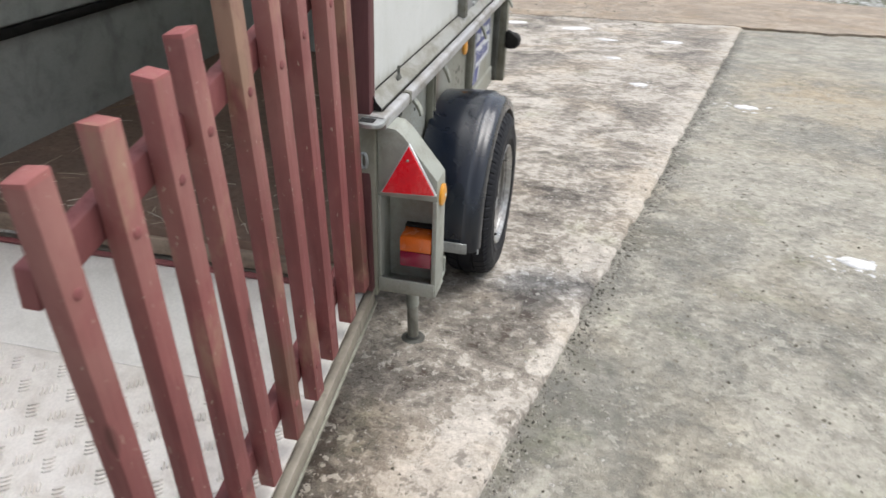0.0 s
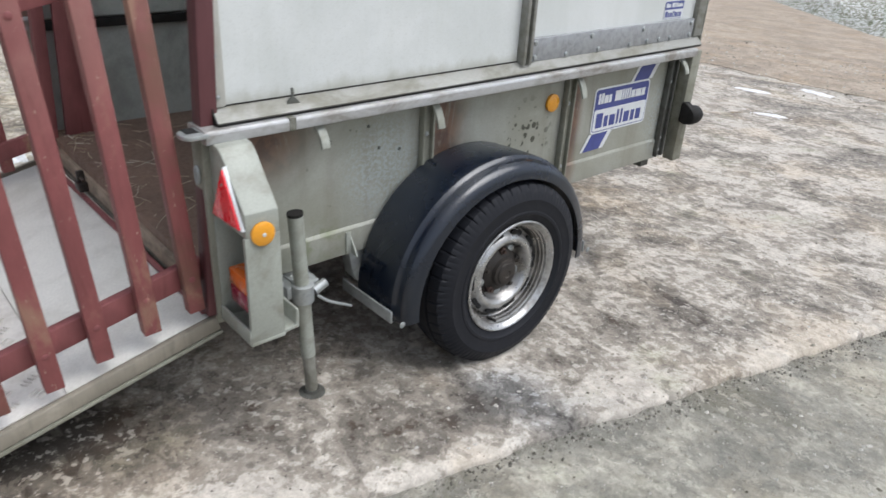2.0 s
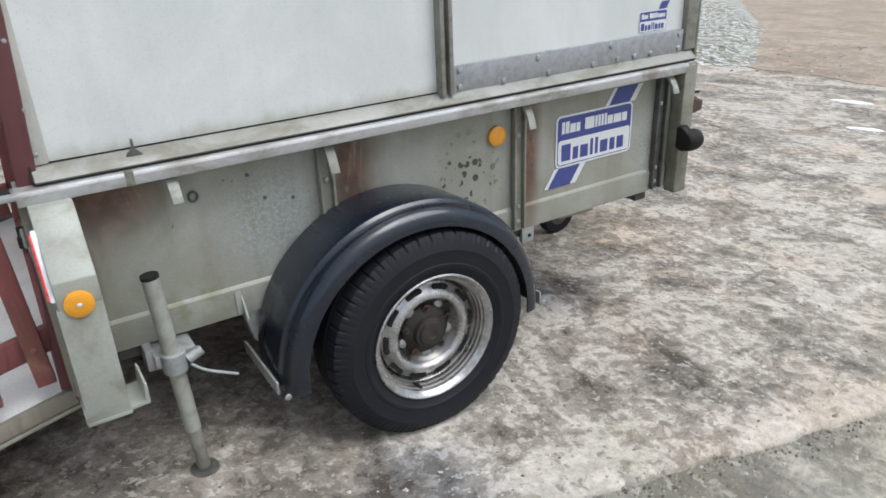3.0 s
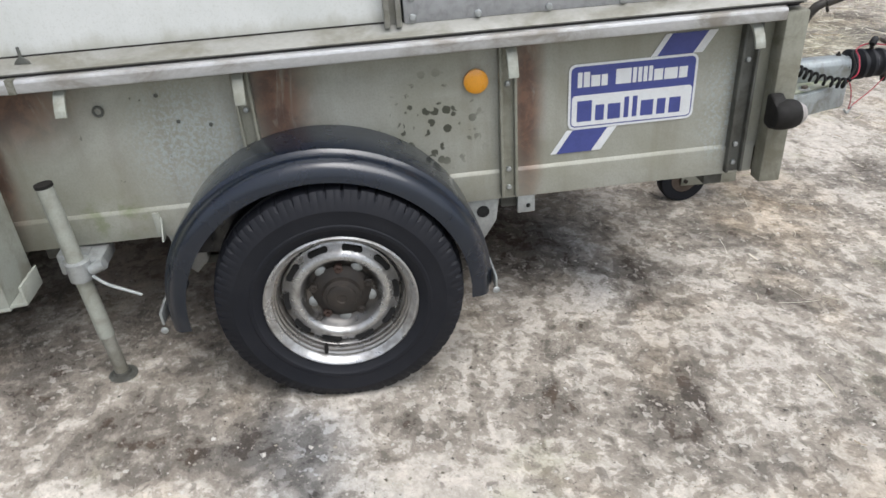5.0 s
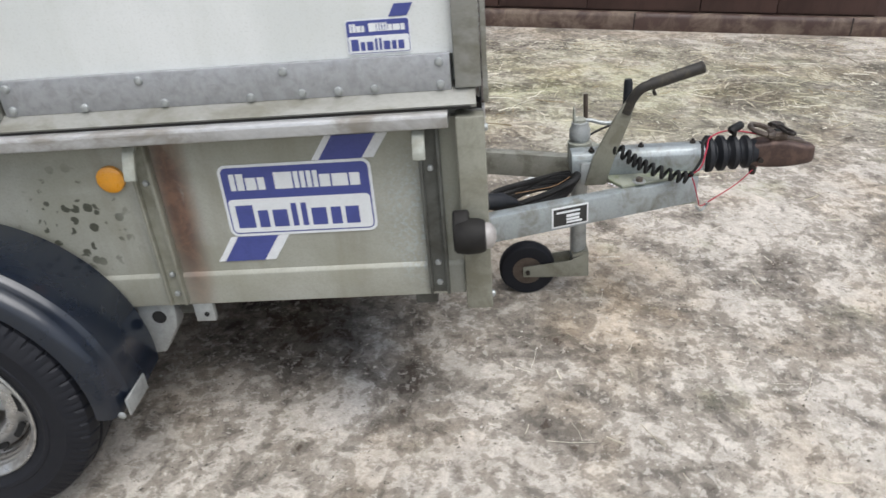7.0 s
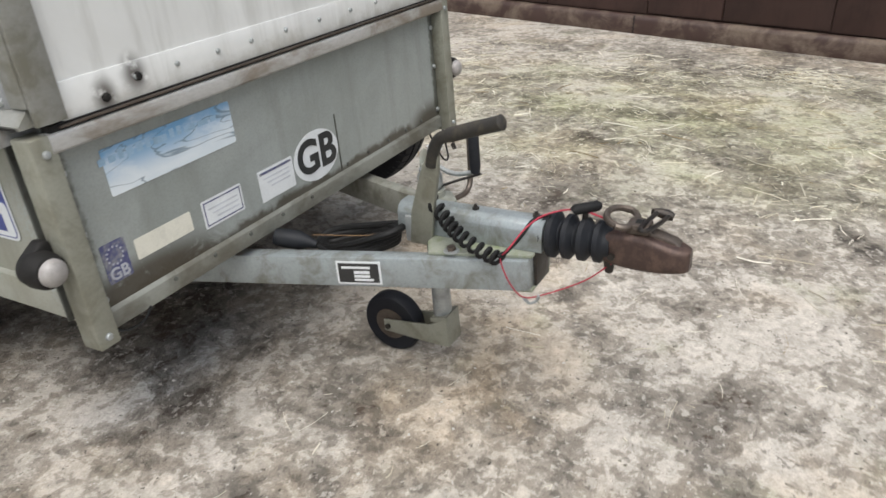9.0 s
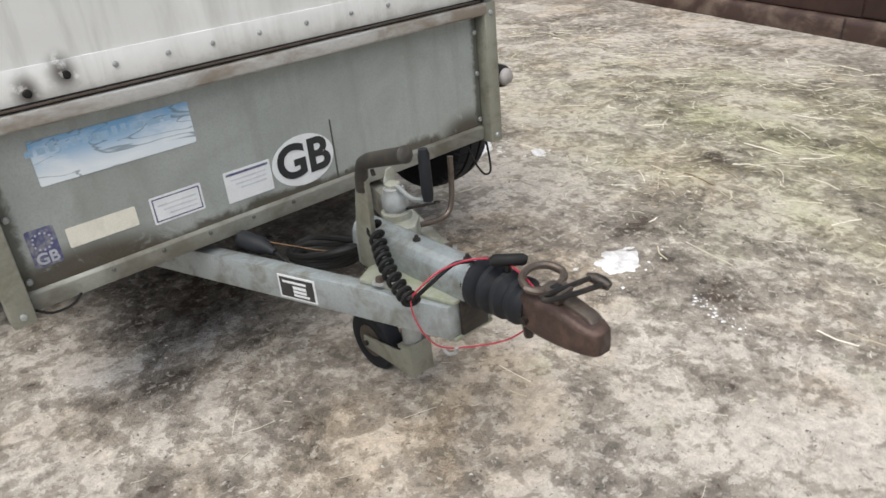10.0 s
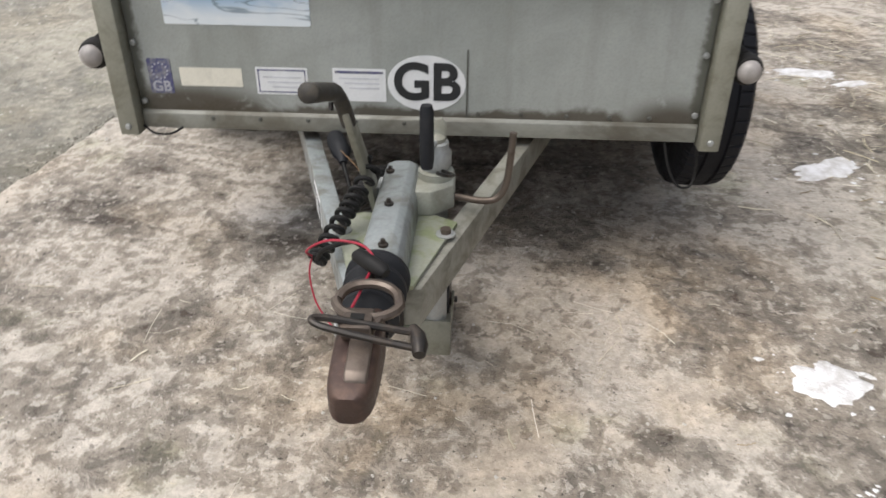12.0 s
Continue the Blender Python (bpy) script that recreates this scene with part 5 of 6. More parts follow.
part("loose_wire", tube(curve_through([(-1.30, 1.935, 0.335), (-1.318, 1.95, 0.27), (-1.345, 1.96, 0.225), (-1.378, 1.955, 0.222), (-1.388, 1.945, 0.26), (-1.382, 1.94, 0.325)], 7), 0.0035, 6), CABLE, trailer, "loose black wire hanging in a loop")
part("loose_wire", tube(curve_through([(0.0, 1.945, 0.338), (-0.03, 1.955, 0.322), (-0.07, 1.955, 0.322), (-0.10, 1.945, 0.336)], 6), 0.003, 6), CABLE, trailer)

# side marker lamps
for s, f in sides():
    bm = lathe([(1.902, 0.028), (1.908, 0.034), (1.930, 0.037), (1.953, 0.0355), (1.964, 0.0315), (1.966, 0.028)], "y", 22, (f(0.083), 0, 0.518))
    merge(bm, prism([(f(a), b) for a, b in ((0.049, 0.562), (0.049, 0.490), (0.066, 0.484), (0.083, 0.482), (0.100, 0.545), (0.066, 0.568))], "y", 1.900, 1.934, 0.006))
    lamp = part("marker_lamp", bm, SEAL, trailer, "black rubber front marker lamp with clear lens")
    part("lens", lathe([(1.962, 0.0275), (1.973, 0.0265), (1.982, 0.020), (1.987, 0.008)], "y", 22, (f(0.083), 0, 0.518)), LENS, lamp)


# ---- stickers ----
def flat(points, axis, at, h):
    return prism(points, axis, at, at + h)


def slanted(y0, y1, z0, z1, lean):
    return [(y0, z0), (y1, z0), (y1 + lean, z1), (y0 + lean, z1)]


def word(y0, widths, z0, z1, gap):
    """Plain upright blocks in place of letters."""
    y, out = y0, []
    for w, h in widths:
        out.append([(y, z0), (y + w, z0), (y + w, z0 + (z1 - z0) * h), (y, z0 + (z1 - z0) * h)])
        y += w + gap
    return out


def maker_badge(y0, y1, z0, z1, x, parent, tails=True):
    """White badge with a blue upper half, slanted blue tails and plain blocks for its lettering."""
    h, w = z1 - z0, y1 - y0
    k = w / 0.32
    badge = part("badge", flat(rounded(y0, y1, z0, z1, 0.018 * k), "x", x, 0.0012), WHITE, parent, "blue and white maker's badge with slanted stripe")
    zb = z0 + h * 0.53
    part("blue_field", flat(rounded(y0 + 0.006 * k, y1 - 0.006 * k, z0 + 0.006 * k, z1 - 0.006 * k, 0.013 * k), "x", x + 0.0012, 0.0006), BLUE, badge)
    part("white_field", flat(rounded(y0 + 0.009 * k, y1 - 0.009 * k, z0 + 0.009 * k, zb, 0.010 * k), "x", x + 0.0018, 0.0005), WHITE, badge)
    for n_, pts in enumerate(word(y0 + 0.022 * k, ((0.011 * k, 1), (0.015 * k, 1), (0.022 * k, 0.75), (0.015 * k, 0.75)), zb + 0.020 * k, z1 - 0.020 * k, 0.0035 * k) +
                            word(y0 + 0.116 * k, ((0.038 * k, 1), (0.0095 * k, 1), (0.0095 * k, 1), (0.0095 * k, 1), (0.0095 * k, 1), (0.022 * k, 0.75), (0.033 * k, 0.75), (0.021 * k, 0.75)), zb + 0.020 * k, z1 - 0.020 * k, 0.0038 * k)):
        part("print_block", flat(pts, "x", x + 0.0018, 0.0006), WHITE, badge)
    for pts in word(y0 + 0.022 * k, ((0.037 * k, 1), (0.022 * k, 0.75), (0.032 * k, 0.75), (0.012 * k, 1), (0.012 * k, 1), (0.032 * k, 0.75), (0.022 * k, 0.75), (0.029 * k, 0.75)), z0 + 0.020 * k, zb - 0.014 * k, 0.0092 * k):
        part("print_block", flat(pts, "x", x + 0.0023, 0.0005), BLUE, badge)
    if tails:
        for ya, za, zb2, lean in ((y0 - 0.042 * k, z0 - 0.060 * k, z0 - 0.001, 0.040 * k), (y0 + 0.200 * k, z1 + 0.001, z1 + 0.052 * k, 0.034 * k)):
            part("white_stripe", flat(slanted(ya, ya + 0.128 * k, za, zb2, lean), "x", x, 0.0008), WHITE, badge)
            part("blue_stripe", flat(slanted(ya + 0.015 * k, ya + 0.104 * k, za, zb2, lean), "x", x + 0.0008, 0.0008), BLUE, badge)


maker_badge(1.418, 1.738, 0.502, 0.666, 0.0005, trailer)


def letters(text, size, parent, mat_, place, thick=0.0):
    cu = bpy.data.curves.new("lettering", "FONT")
    cu.body, cu.size, cu.align_x, cu.align_y, cu.extrude, cu.offset = text, size, "CENTER", "CENTER", 0.0008, thick
    tmp = bpy.data.objects.new("lettering", cu)
    scene.collection.objects.link(tmp)
    me = bpy.data.meshes.new_from_object(tmp.evaluated_get(bpy.context.evaluated_depsgraph_get()))
    bpy.data.objects.remove(tmp)
    bm = bmesh.new()
    bm.from_mesh(me)
    bpy.data.meshes.remove(me)
    bmesh.ops.transform(bm, matrix=place, verts=bm.verts)
    return part("lettering", bm, mat_, parent, "", 0)


FACE_FRONT = Matrix.Rotation(math.pi, 4, "Z") @ Matrix.Rotation(math.pi / 2, 4, "X")
YF = 1.9355
oval = [(-0.7155 + 0.0945 * math.cos(math.tau * k / 40), 0.4615 + 0.068 * math.sin(math.tau * k / 40)) for k in range(40)]
gb = part("country_oval", flat(oval, "y", YF, 0.0012), WHITE, trailer, "white oval sticker with black letters GB")
letters("GB", 0.125, gb, INK, Matrix.Translation((-0.7155, YF + 0.002, 0.4615)) @ FACE_FRONT, 0.0035)


def picture_strip():
    n = Nodes("faded_blue_picture")
    c = n.mix(n.band(n.axis("Z"), 0.60, 0.68), (0.62, 0.68, 0.72), (0.17, 0.36, 0.58))
    cloud = n.noise(14, 5, 0.6, 0.6, n.place(scale=(2.5, 1, 1)))
    c = n.mix(n.math("MULTIPLY", n.band(cloud, 0.45, 0.65), 0.6), c, (0.72, 0.76, 0.78))
    branch = n.noise(9, 3, 0.5, 1.6, n.place(scale=(3.0, 1, 0.8)))
    line = n.math("SUBTRACT", 1.0, n.band(n.math("ABSOLUTE", n.math("SUBTRACT", branch, 0.5)), 0.0, 0.018))
    c = n.mix(n.math("MULTIPLY", line, 0.75), c, (0.12, 0.17, 0.21))
    return n.done(c, 0.4)


strip_ = part("dealer_sticker", flat(rounded(-0.445, -0.097, 0.590, 0.687, 0.004, 2), "y", YF, 0.0012), picture_strip(), trailer, "long faded sky-blue picture sticker with dark branches")
for pts in word(-0.40, ((0.018, 0.6), (0.030, 0.6), (0.030, 0.7), (0.012, 1), (0.012, 1), (0.035, 0.7), (0.012, 1), (0.016, 1), (0.016, 0.8), (0.012, 1), (0.016, 0.7), (0.016, 0.7)), 0.656, 0.676, 0.008):
    part("print_block", flat(pts, "y", YF + 0.0012, 0.0005), SKY_INK, strip_)
part("blank_sticker", flat(rounded(-0.266, -0.112, 0.441, 0.487, 0.003, 2), "y", YF, 0.001), CREAM, trailer, "faded cream sticker, blank with age")
for x0, x1, z0, z1 in ((-0.427, -0.300, 0.425, 0.492), (-0.617, -0.488, 0.413, 0.494)):
    st = part("notice_sticker", flat(rounded(x0, x1, z0, z1, 0.003, 2), "y", YF, 0.001), WHITE, trailer, "small white notice sticker with a thin blue border")
    if x0 > -0.5:
        for a0, a1, b0, b1 in ((x0 + 0.005, x1 - 0.005, z1 - 0.008, z1 - 0.005), (x0 + 0.005, x1 - 0.005, z0 + 0.005, z0 + 0.008), (x0 + 0.005, x0 + 0.008, z0 + 0.008, z1 - 0.008), (x1 - 0.008, x1 - 0.005, z0 + 0.008, z1 - 0.008)):
            part("border", box(a0, a1, YF + 0.001, YF + 0.0016, b0, b1), NAVY, st)
    else:
        part("border", box(x0 + 0.006, x1 - 0.006, YF + 0.001, YF + 0.0016, z1 - 0.012, z1 - 0.006), NAVY, st)
    for k in range(3):
        part("print_bar", box(x0 + 0.016, x1 - 0.016 - 0.012 * k, YF + 0.001, YF + 0.0015, z1 - 0.026 - 0.012 * k, z1 - 0.022 - 0.012 * k), GREY_INK, st)
eu = part("country_sticker", flat(rounded(-0.092, -0.034, 0.421, 0.507, 0.004, 2), "y", YF, 0.001), NAVY, trailer, "faded navy country sticker with a ring of stars")
for k in range(12):
    t = math.tau * k / 12
    part("star", disc((-0.063 + 0.019 * math.cos(t), YF + 0.001, 0.477 + 0.019 * math.sin(t)), (0, 1, 0), 0.0028, 0.0006, 5), FADED, eu)
letters("GB", 0.036, eu, FADED, Matrix.Translation((-0.063, YF + 0.0017, 0.438)) @ FACE_FRONT, 0.0008)

# ---- canopy ----
canopy = thing("trailer_canopy", LEVEL, "off-white sheet canopy with alloy frame, standing on the trailer's rails", "canopy")
TOP = 1.66
for s, f in sides():
    out = (s, 0, 0)
    part("side_sheet", box(f(0.004), f(0.014), 0.062, 0.992, 0.800, TOP), CANOPY, canopy)
    part("side_sheet", box(f(0.004), f(0.012), 1.028, 1.925, 0.868, TOP), CANOPY, canopy)
    fr = part("bottom_frame", prism([(f(a), b) for a, b in ((-0.03, 0.7735), (0.048, 0.7735), (0.050, 0.780), (0.026, 0.803), (0.016, 0.806), (-0.03, 0.806))], "y", 0.03, 1.96), CANOPY_FRAME, canopy, "grimy alloy bottom frame")
    # solid black plate: the shade inside the hollow frame put into a colour
    part("frame_end", prism([(f(a), b) for a, b in ((-0.03, 0.7742), (0.0485, 0.7742), (0.049, 0.781), (0.036, 0.795), (0.030, 0.809), (-0.03, 0.809))], "y", 0.0262, 0.0302), SEAL, fr, "black end plate in place of the frame's dark hollow")
    # black strips for the dark sheet line and the shaded gap over the rail
    part("seal", box(f(0.0142), f(0.0165), 0.062, 0.992, 0.8055, 0.809), SEAL, fr)
    part("seal", box(f(0.0502), f(0.0525), 0.03, 1.95, 0.7732, 0.7772), SEAL, fr)
    part("catch", prism([(0.208, 0.796), (0.243, 0.794), (0.236, 0.803), (0.2275, 0.810), (0.2265, 0.831), (0.222, 0.831), (0.2215, 0.811), (0.212, 0.803)], "x", f(0.029), f(0.036), 0.001), POST_DARK, fr)
    st = part("kick_strip", box(f(0.012), f(0.027), 1.036, 1.915, 0.803, 0.872, 0.0015), STRIP, canopy, "dull embossed alloy kick strip with bolts")
    bolts([(f(0.027), y, z) for y, z in ((1.055, 0.858), (1.055, 0.815), (1.20, 0.812), (1.32, 0.858), (1.36, 0.812), (1.53, 0.812), (1.60, 0.858), (1.63, 0.814), (1.70, 0.814), (1.77, 0.814), (1.895, 0.858), (1.895, 0.815))], out, 0.0085, 0.006, GALV, st)
    part("divider", channel(0.992, 1.030, 0.800, TOP, lambda x: f(0.012 + x), 0.030, 0.012), CANOPY_FRAME, canopy)
    part("front_corner", box(f(-0.03), f(0.032), 1.922, 1.972, 0.806, TOP, 0.004), CANOPY_FRAME, canopy)
    part("front_flange", box(f(-0.03), f(0.030), 1.974, 1.984, 0.775, TOP, 0.002), CANOPY_FRAME, canopy)
    cr = part("rear_corner", box(f(-0.03), f(0.024), 0.024, 0.066, 0.806, TOP, 0.006), CORNER, canopy, "dull beige rear corner strip")
    bolts([(f(0.024), 0.046, z) for z in (0.83, 0.92, 1.05, 1.2)], out, 0.005, 0.004, GALV, cr, "rivet")
    part("lining", box(f(-0.034), f(-0.031), 0.04, 1.93, 0.778, TOP), INNER, canopy)
fs = part("front_sheet", box(-1.345, -0.030, 1.950, 1.962, 0.772, TOP), CANOPY_FRONT, canopy, "dull grey front sheet with a riveted foot")
part("foot_flange", box(-1.345, -0.030, 1.962, 1.967, 0.768, 0.836, 0.001), CANOPY_FRONT, canopy)
# black strip drawn for the dark gap over the front rail
part("seal", box(-1.38, 0.005, 1.945, 1.970, 0.7568, 0.768), SEAL, canopy)
part("foot_lip", box(-1.36, -0.015, 1.950, 1.9765, 0.7605, 0.7650, 0.001), BROWN_STEEL, canopy, "thin browned lip under the front sheet")
bolts([(x, 1.967, 0.806) for x in (-0.20, -0.305, -0.42, -0.525, -0.645, -0.775, -0.91, -1.03, -1.15, -1.27)], (0, 1, 0), 0.006, 0.005, GALV, fs, "rivet")
bolts([(-0.125, 1.967, 0.786), (-0.205, 1.967, 0.806)], (0, 1, 0), 0.009, 0.007, SEAL, fs)
pts = [(0.035 - 1.445 * k / 16, TOP + 0.07 * math.sin(math.pi * k / 16)) for k in range(17)]
# unseen roof that lets added daylight through to the lining and floor
part("roof", prism(pts + [(x, z + 0.02) for x, z in reversed(pts)], "y", 0.02, 1.99), ROOF, canopy)
maker_badge(1.726, 1.846, 0.876, 0.940, 0.0125, canopy, False)
part("blue_stripe", flat(slanted(1.808, 1.842, 0.942, 0.964, 0.012), "x", 0.0125, 0.001), BLUE, canopy)

# ---- ramp ----
SLOPE = math.atan(0.29)
RAMP = BACK @ Matrix.Translation((0, 0, 0.29)) @ Matrix.Rotation(SLOPE, 4, "X")


def on_ramp(bm):
    bmesh.ops.transform(bm, matrix=RAMP, verts=bm.verts)
    return bm


ramp = part("ramp", on_ramp(box(-1.37, 0.02, -1.035, -0.01, -0.028, -0.006)), EDGE_WOOD, trailer, "lowered loading ramp of sheet metal on timber")
part("smooth_sheet", on_ramp(box(-1.365, 0.015, -0.36, -0.012, -0.0055, -0.001, 0.001)), RAMP_SHEET, ramp, "smooth grey ramp sheet")
part("tread_sheet", on_ramp(box(-1.365, 0.015, -1.03, -0.362, -0.0055, 0.0005, 0.001)), RAMP_TREAD, ramp, "pale treadplate sheet")
for f in (lambda x: x, mx):
    part("edge_timber", on_ramp(box(f(0.022), f(0.042), -1.04, 0.0, -0.034, 0.004, 0.003)), EDGE_WOOD, ramp, "weathered timber edge of the ramp")
    part("edge_angle", on_ramp(box(f(0.018), f(0.046), -0.62, 0.0, -0.045, -0.036, 0.002)), POST, ramp)
for y, z, m in ((0.012, 0.004, EDGE_WOOD), (-0.012, 0.010, GATE), (0.05, 0.014, POST_DARK)):
    part("hinge_strip", on_ramp(box(-1.35, 0.0, y - 0.008, y + 0.008, z - 0.010, z, 0.002)), m, ramp)
latch = box(-0.955, -0.905, -0.040, -0.004, 0.300, 0.330, 0.004)
box(-0.945, -0.928, -0.035, -0.012, 0.328, 0.366, 0.003, latch)
part("latch", latch, DARK_STEEL, ramp, "dark steel ramp latch")
part("latch_pin", tube([(-0.962, -0.024, 0.348), (-0.895, -0.026, 0.344)], 0.005, 8), BROWN_STEEL, ramp)
bm = bmesh.new()
random.seed(5)
for i in range(21):
    for j in range(11):
        x0, y0 = -1.325 + i * 0.0645, -1.000 + j * 0.0590
        t = radians(28 if (i + j) % 2 else 118)
        c, q = math.cos(t), math.sin(t)
        for k in range(4):
            x, y = x0 - q * 0.0105 * (k - 1.5), y0 + c * 0.0105 * (k - 1.5)
            base = [(0.0150, 0), (0.008, 0.0040), (-0.008, 0.0040), (-0.0150, 0), (-0.008, -0.0040), (0.008, -0.0040)]
            lo = [bm.verts.new((x + a * c - b * q, y + a * q + b * c, 0.0005)) for a, b in base]
            hi = [bm.verts.new((x + (a * c - b * q) * 0.7, y + (a * q + b * c) * 0.7, 0.0056)) for a, b in base]
            bm.faces.new(hi)
            for m in range(6):
                bm.faces.new((lo[m], lo[(m + 1) % 6], hi[(m + 1) % 6], hi[m]))
tagged(part("tread_studs", on_ramp(bm), RAMP_TREAD, ramp, "", 0), kind="stuff")


# ---- picket gates ----
def picket_gate(x, s):
    gate = thing("picket_gate", pose(x, 0, 0), "red-brown painted picket gate, paint worn to bare wood", "gate", "gates beside the ramp")
    shapes = []
    for v in range(4):
        bm = box(-0.016, 0.016, -0.0195, 0.0195, 0, 0.902, 0.002)
        for vert in bm.verts:
            if vert.co.z > 0.5:
                vert.co.z += 0.006 * noise.noise((vert.co.x * 20, vert.co.y * 20, v * 3.1))
                vert.co.y += 0.002 * v - 0.003
        me_ob = part("picket", bm, PICKET, gate)
        shapes.append(me_ob.data)
        bpy.data.objects.remove(me_ob)
    for k in range(9):
        y = -0.045 - 0.1085 * k
        ob = new("picket", shapes[(k * 3 + (s > 0)) % 4])
        ob.parent = gate
        ob.matrix_basis = pose(0.003 * math.sin(k * 2.3), y, 0.29 + 0.29 * y + 0.042 + 0.006 * math.sin(k * 1.7), 7.0 + 0.5 * math.sin(k * 4.1), 0.4 * math.sin(k), 0)
        for h in (0.09, 0.755):
            b = disc((0.016 * s, 0.0, h), (s, 0, 0), 0.0080, 0.0022, 10)
            bo = part("bolt", b, GATE, ob)
    for h0, h1, ye in ((0.10, 0.160, -1.0), (0.785, 0.838, -1.03)):
        y0 = -0.02 - (0.0 if h0 < 0.5 else 0.06)
        tmp = box(-0.043 if s > 0 else 0.0165, -0.0165 if s > 0 else 0.043, ye, y0, h0, h1, 0.003)
        for vert in tmp.verts:
            vert.co.z += 0.29 + 0.29 * vert.co.y + (0.025 if h0 > 0.5 else 0.0)
        part("rail", tmp, GATE, gate)
    # the near end post wears the paint with shade in its colour
    part("end_post", box(-0.022, 0.022, -0.022, 0.018, 0.30, 1.30, 0.003), GATE_SHADED if s > 0 else GATE, gate)
    if s < 0:
        part("hinge_board", box(-0.012, 0.012, 0.048, 0.145, 0.39, 1.32, 0.003), GATE, gate)
    return gate


picket_gate(0.022, 1)
picket_gate(-1.285, -1)


# ---- dark timber building ----
def timber(name, c):
    n = Nodes(name)
    grain = n.noise(40, 6, 0.65, 0.5, n.place(scale=(1, 1, 12)))
    broad = n.noise(2.5, 6, 0.65, 0.5)
    col = n.mix(n.band(broad, 0.35, 0.7), c, tuple(v * 1.6 for v in c))
    col = n.mix(n.math("MULTIPLY", n.random(), 0.35), col, tuple(v * 0.55 for v in c))
    col = n.mix(n.math("MULTIPLY", n.band(grain, 0.5, 0.75), 0.4), col, tuple(v * 0.45 for v in c))
    return n.done(col, 0.6, 0.0, grain, 0.3, 0.004, 0.4)


BOARD = timber("dark_brown_stained_board", (0.040, 0.021, 0.017))
PLINTH = weathered("red_brown_sill", (0.050, 0.026, 0.020), (0.20, 0.155, 0.115), 0.7, 5, (0.5, 0.75), 0, 0.25, 90)
shed = thing("timber_shed", pose(-5.27, 3.0, 0, 0, 0, -9.0), "dark brown timber building with a stained sill", "shed")
part("sill", box(-0.20, 0.05, -9, 2.75, -0.05, 0.15, 0.045, None, 4), PLINTH, shed, "grimy red-brown sill along the foot")
part("wall", box(-0.20, -0.03, -9, 2.75, 0.15, 2.6), BOARD, shed)
random.seed(11)
y = -9.0
board_shapes = {}
while y < 2.2:
    w = random.choice((0.62, 0.78, 0.95))
    if w not in board_shapes:
        ob = part("board", box(0, 0.03, 0.004, w - 0.004, 0.165, 2.58, 0.004), BOARD, shed)
        board_shapes[w] = ob.data
        bpy.data.objects.remove(ob)
    ob = new("board", board_shapes[w])
    ob.parent = shed
    ob.matrix_basis = pose(-0.03 + random.uniform(0, 0.006), y, random.uniform(-0.006, 0.006))
    y += w
for yy in (-1.55, 0.35, 2.1):
    part("sill_joint", box(0.046, 0.053, yy, yy + 0.008, -0.02, 0.15), HOLE, shed)
part("roof", prism([(-2.6, 2.62), (0.25, 2.62), (0.25, 2.70), (-2.6, 3.4)], "y", -9.2, 2.9), BOARD, shed)


# ---- verges ----
def verge_material():
    n = Nodes("frosted_stony_verge")
    a, b = n.noise(2.2, 6, 0.7, 0.4), n.noise(14, 8, 0.75, 0.4)
    c = n.mix(n.band(a, 0.4, 0.6), (0.14, 0.15, 0.095), (0.24, 0.225, 0.175))
    c = n.mix(n.band(b, 0.47, 0.57), c, (0.62, 0.63, 0.62))
    c = n.mix(n.band(n.noise(30, 5, 0.7), 0.58, 0.66), c, (0.06, 0.065, 0.04))
    return n.done(c, 0.85, 0, n.math("ADD", a, b), 0.8, 0.05, 0.3)


VERGE = verge_material()


def bank(name, spine, width, height, step=0.16):
    """A low uneven bank along a line, lying to its left."""
    bm, rows = bmesh.new(), []
    line = []
    for p, q in zip(spine, spine[1:]):
        p, q = Vector(p), Vector(q)
        n_ = max(2, int((q - p).length / step))
        line += [p + (q - p) * (i / n_) for i in range(n_)]
    line.append(Vector(spine[-1]))
    for i, p in enumerate(line):
        d = (line[min(i + 1, len(line) - 1)] - line[max(i - 1, 0)]).normalized()
        nrm = Vector((-d.y, d.x))
        row = []
        for k in range(int(width / step) + 1):
            w = k * step
            q = p + nrm * (w + 0.25 * noise.noise((p.x * 0.8, p.y * 0.8, 2)))
            h = height * min(1, w / 0.7) * min(1, i * step / 0.9, (len(line) - 1 - i) * step / 0.9) * (0.55 + 0.5 * noise.noise((q.x * 0.9, q.y * 0.9, 1)) + 0.35 * noise.noise((q.x * 4, q.y * 4, 3)))
            row.append(bm.verts.new((q.x, q.y, -0.03 if k == 0 else max(-0.02, h) - 0.01)))
        rows.append(row)
    for a, b in zip(rows, rows[1:]):
        for k in range(len(a) - 1):
            bm.faces.new((a[k], a[k + 1], b[k + 1], b[k]))
    return tagged(finish(name, bm, VERGE, None, 60), "frosted stony grass verge beside the track", "verge", kind="structure")


bank("verge_near", [(-3.5, 7.6), (-4.7, 9.5), (-6.8, 12.4), (-14.5, 22)], 4.0, 0.20)
bank("verge_far", [(-14, 29.5), (-10.7, 24.9), (-4.3, 16.3), (0.9, 12.4), (4.4, 10.7), (13, 9.6)], 5.0, 0.45)


# ---- loose stuff ----
def stuff(name, verts, faces, mat_, label, category):
    me = bpy.data.meshes.new(name)
    me.from_pydata(verts, [], faces)
    me.materials.append(mat_)
    me.update()
    return tagged(new(name, me), label, category, kind="stuff")


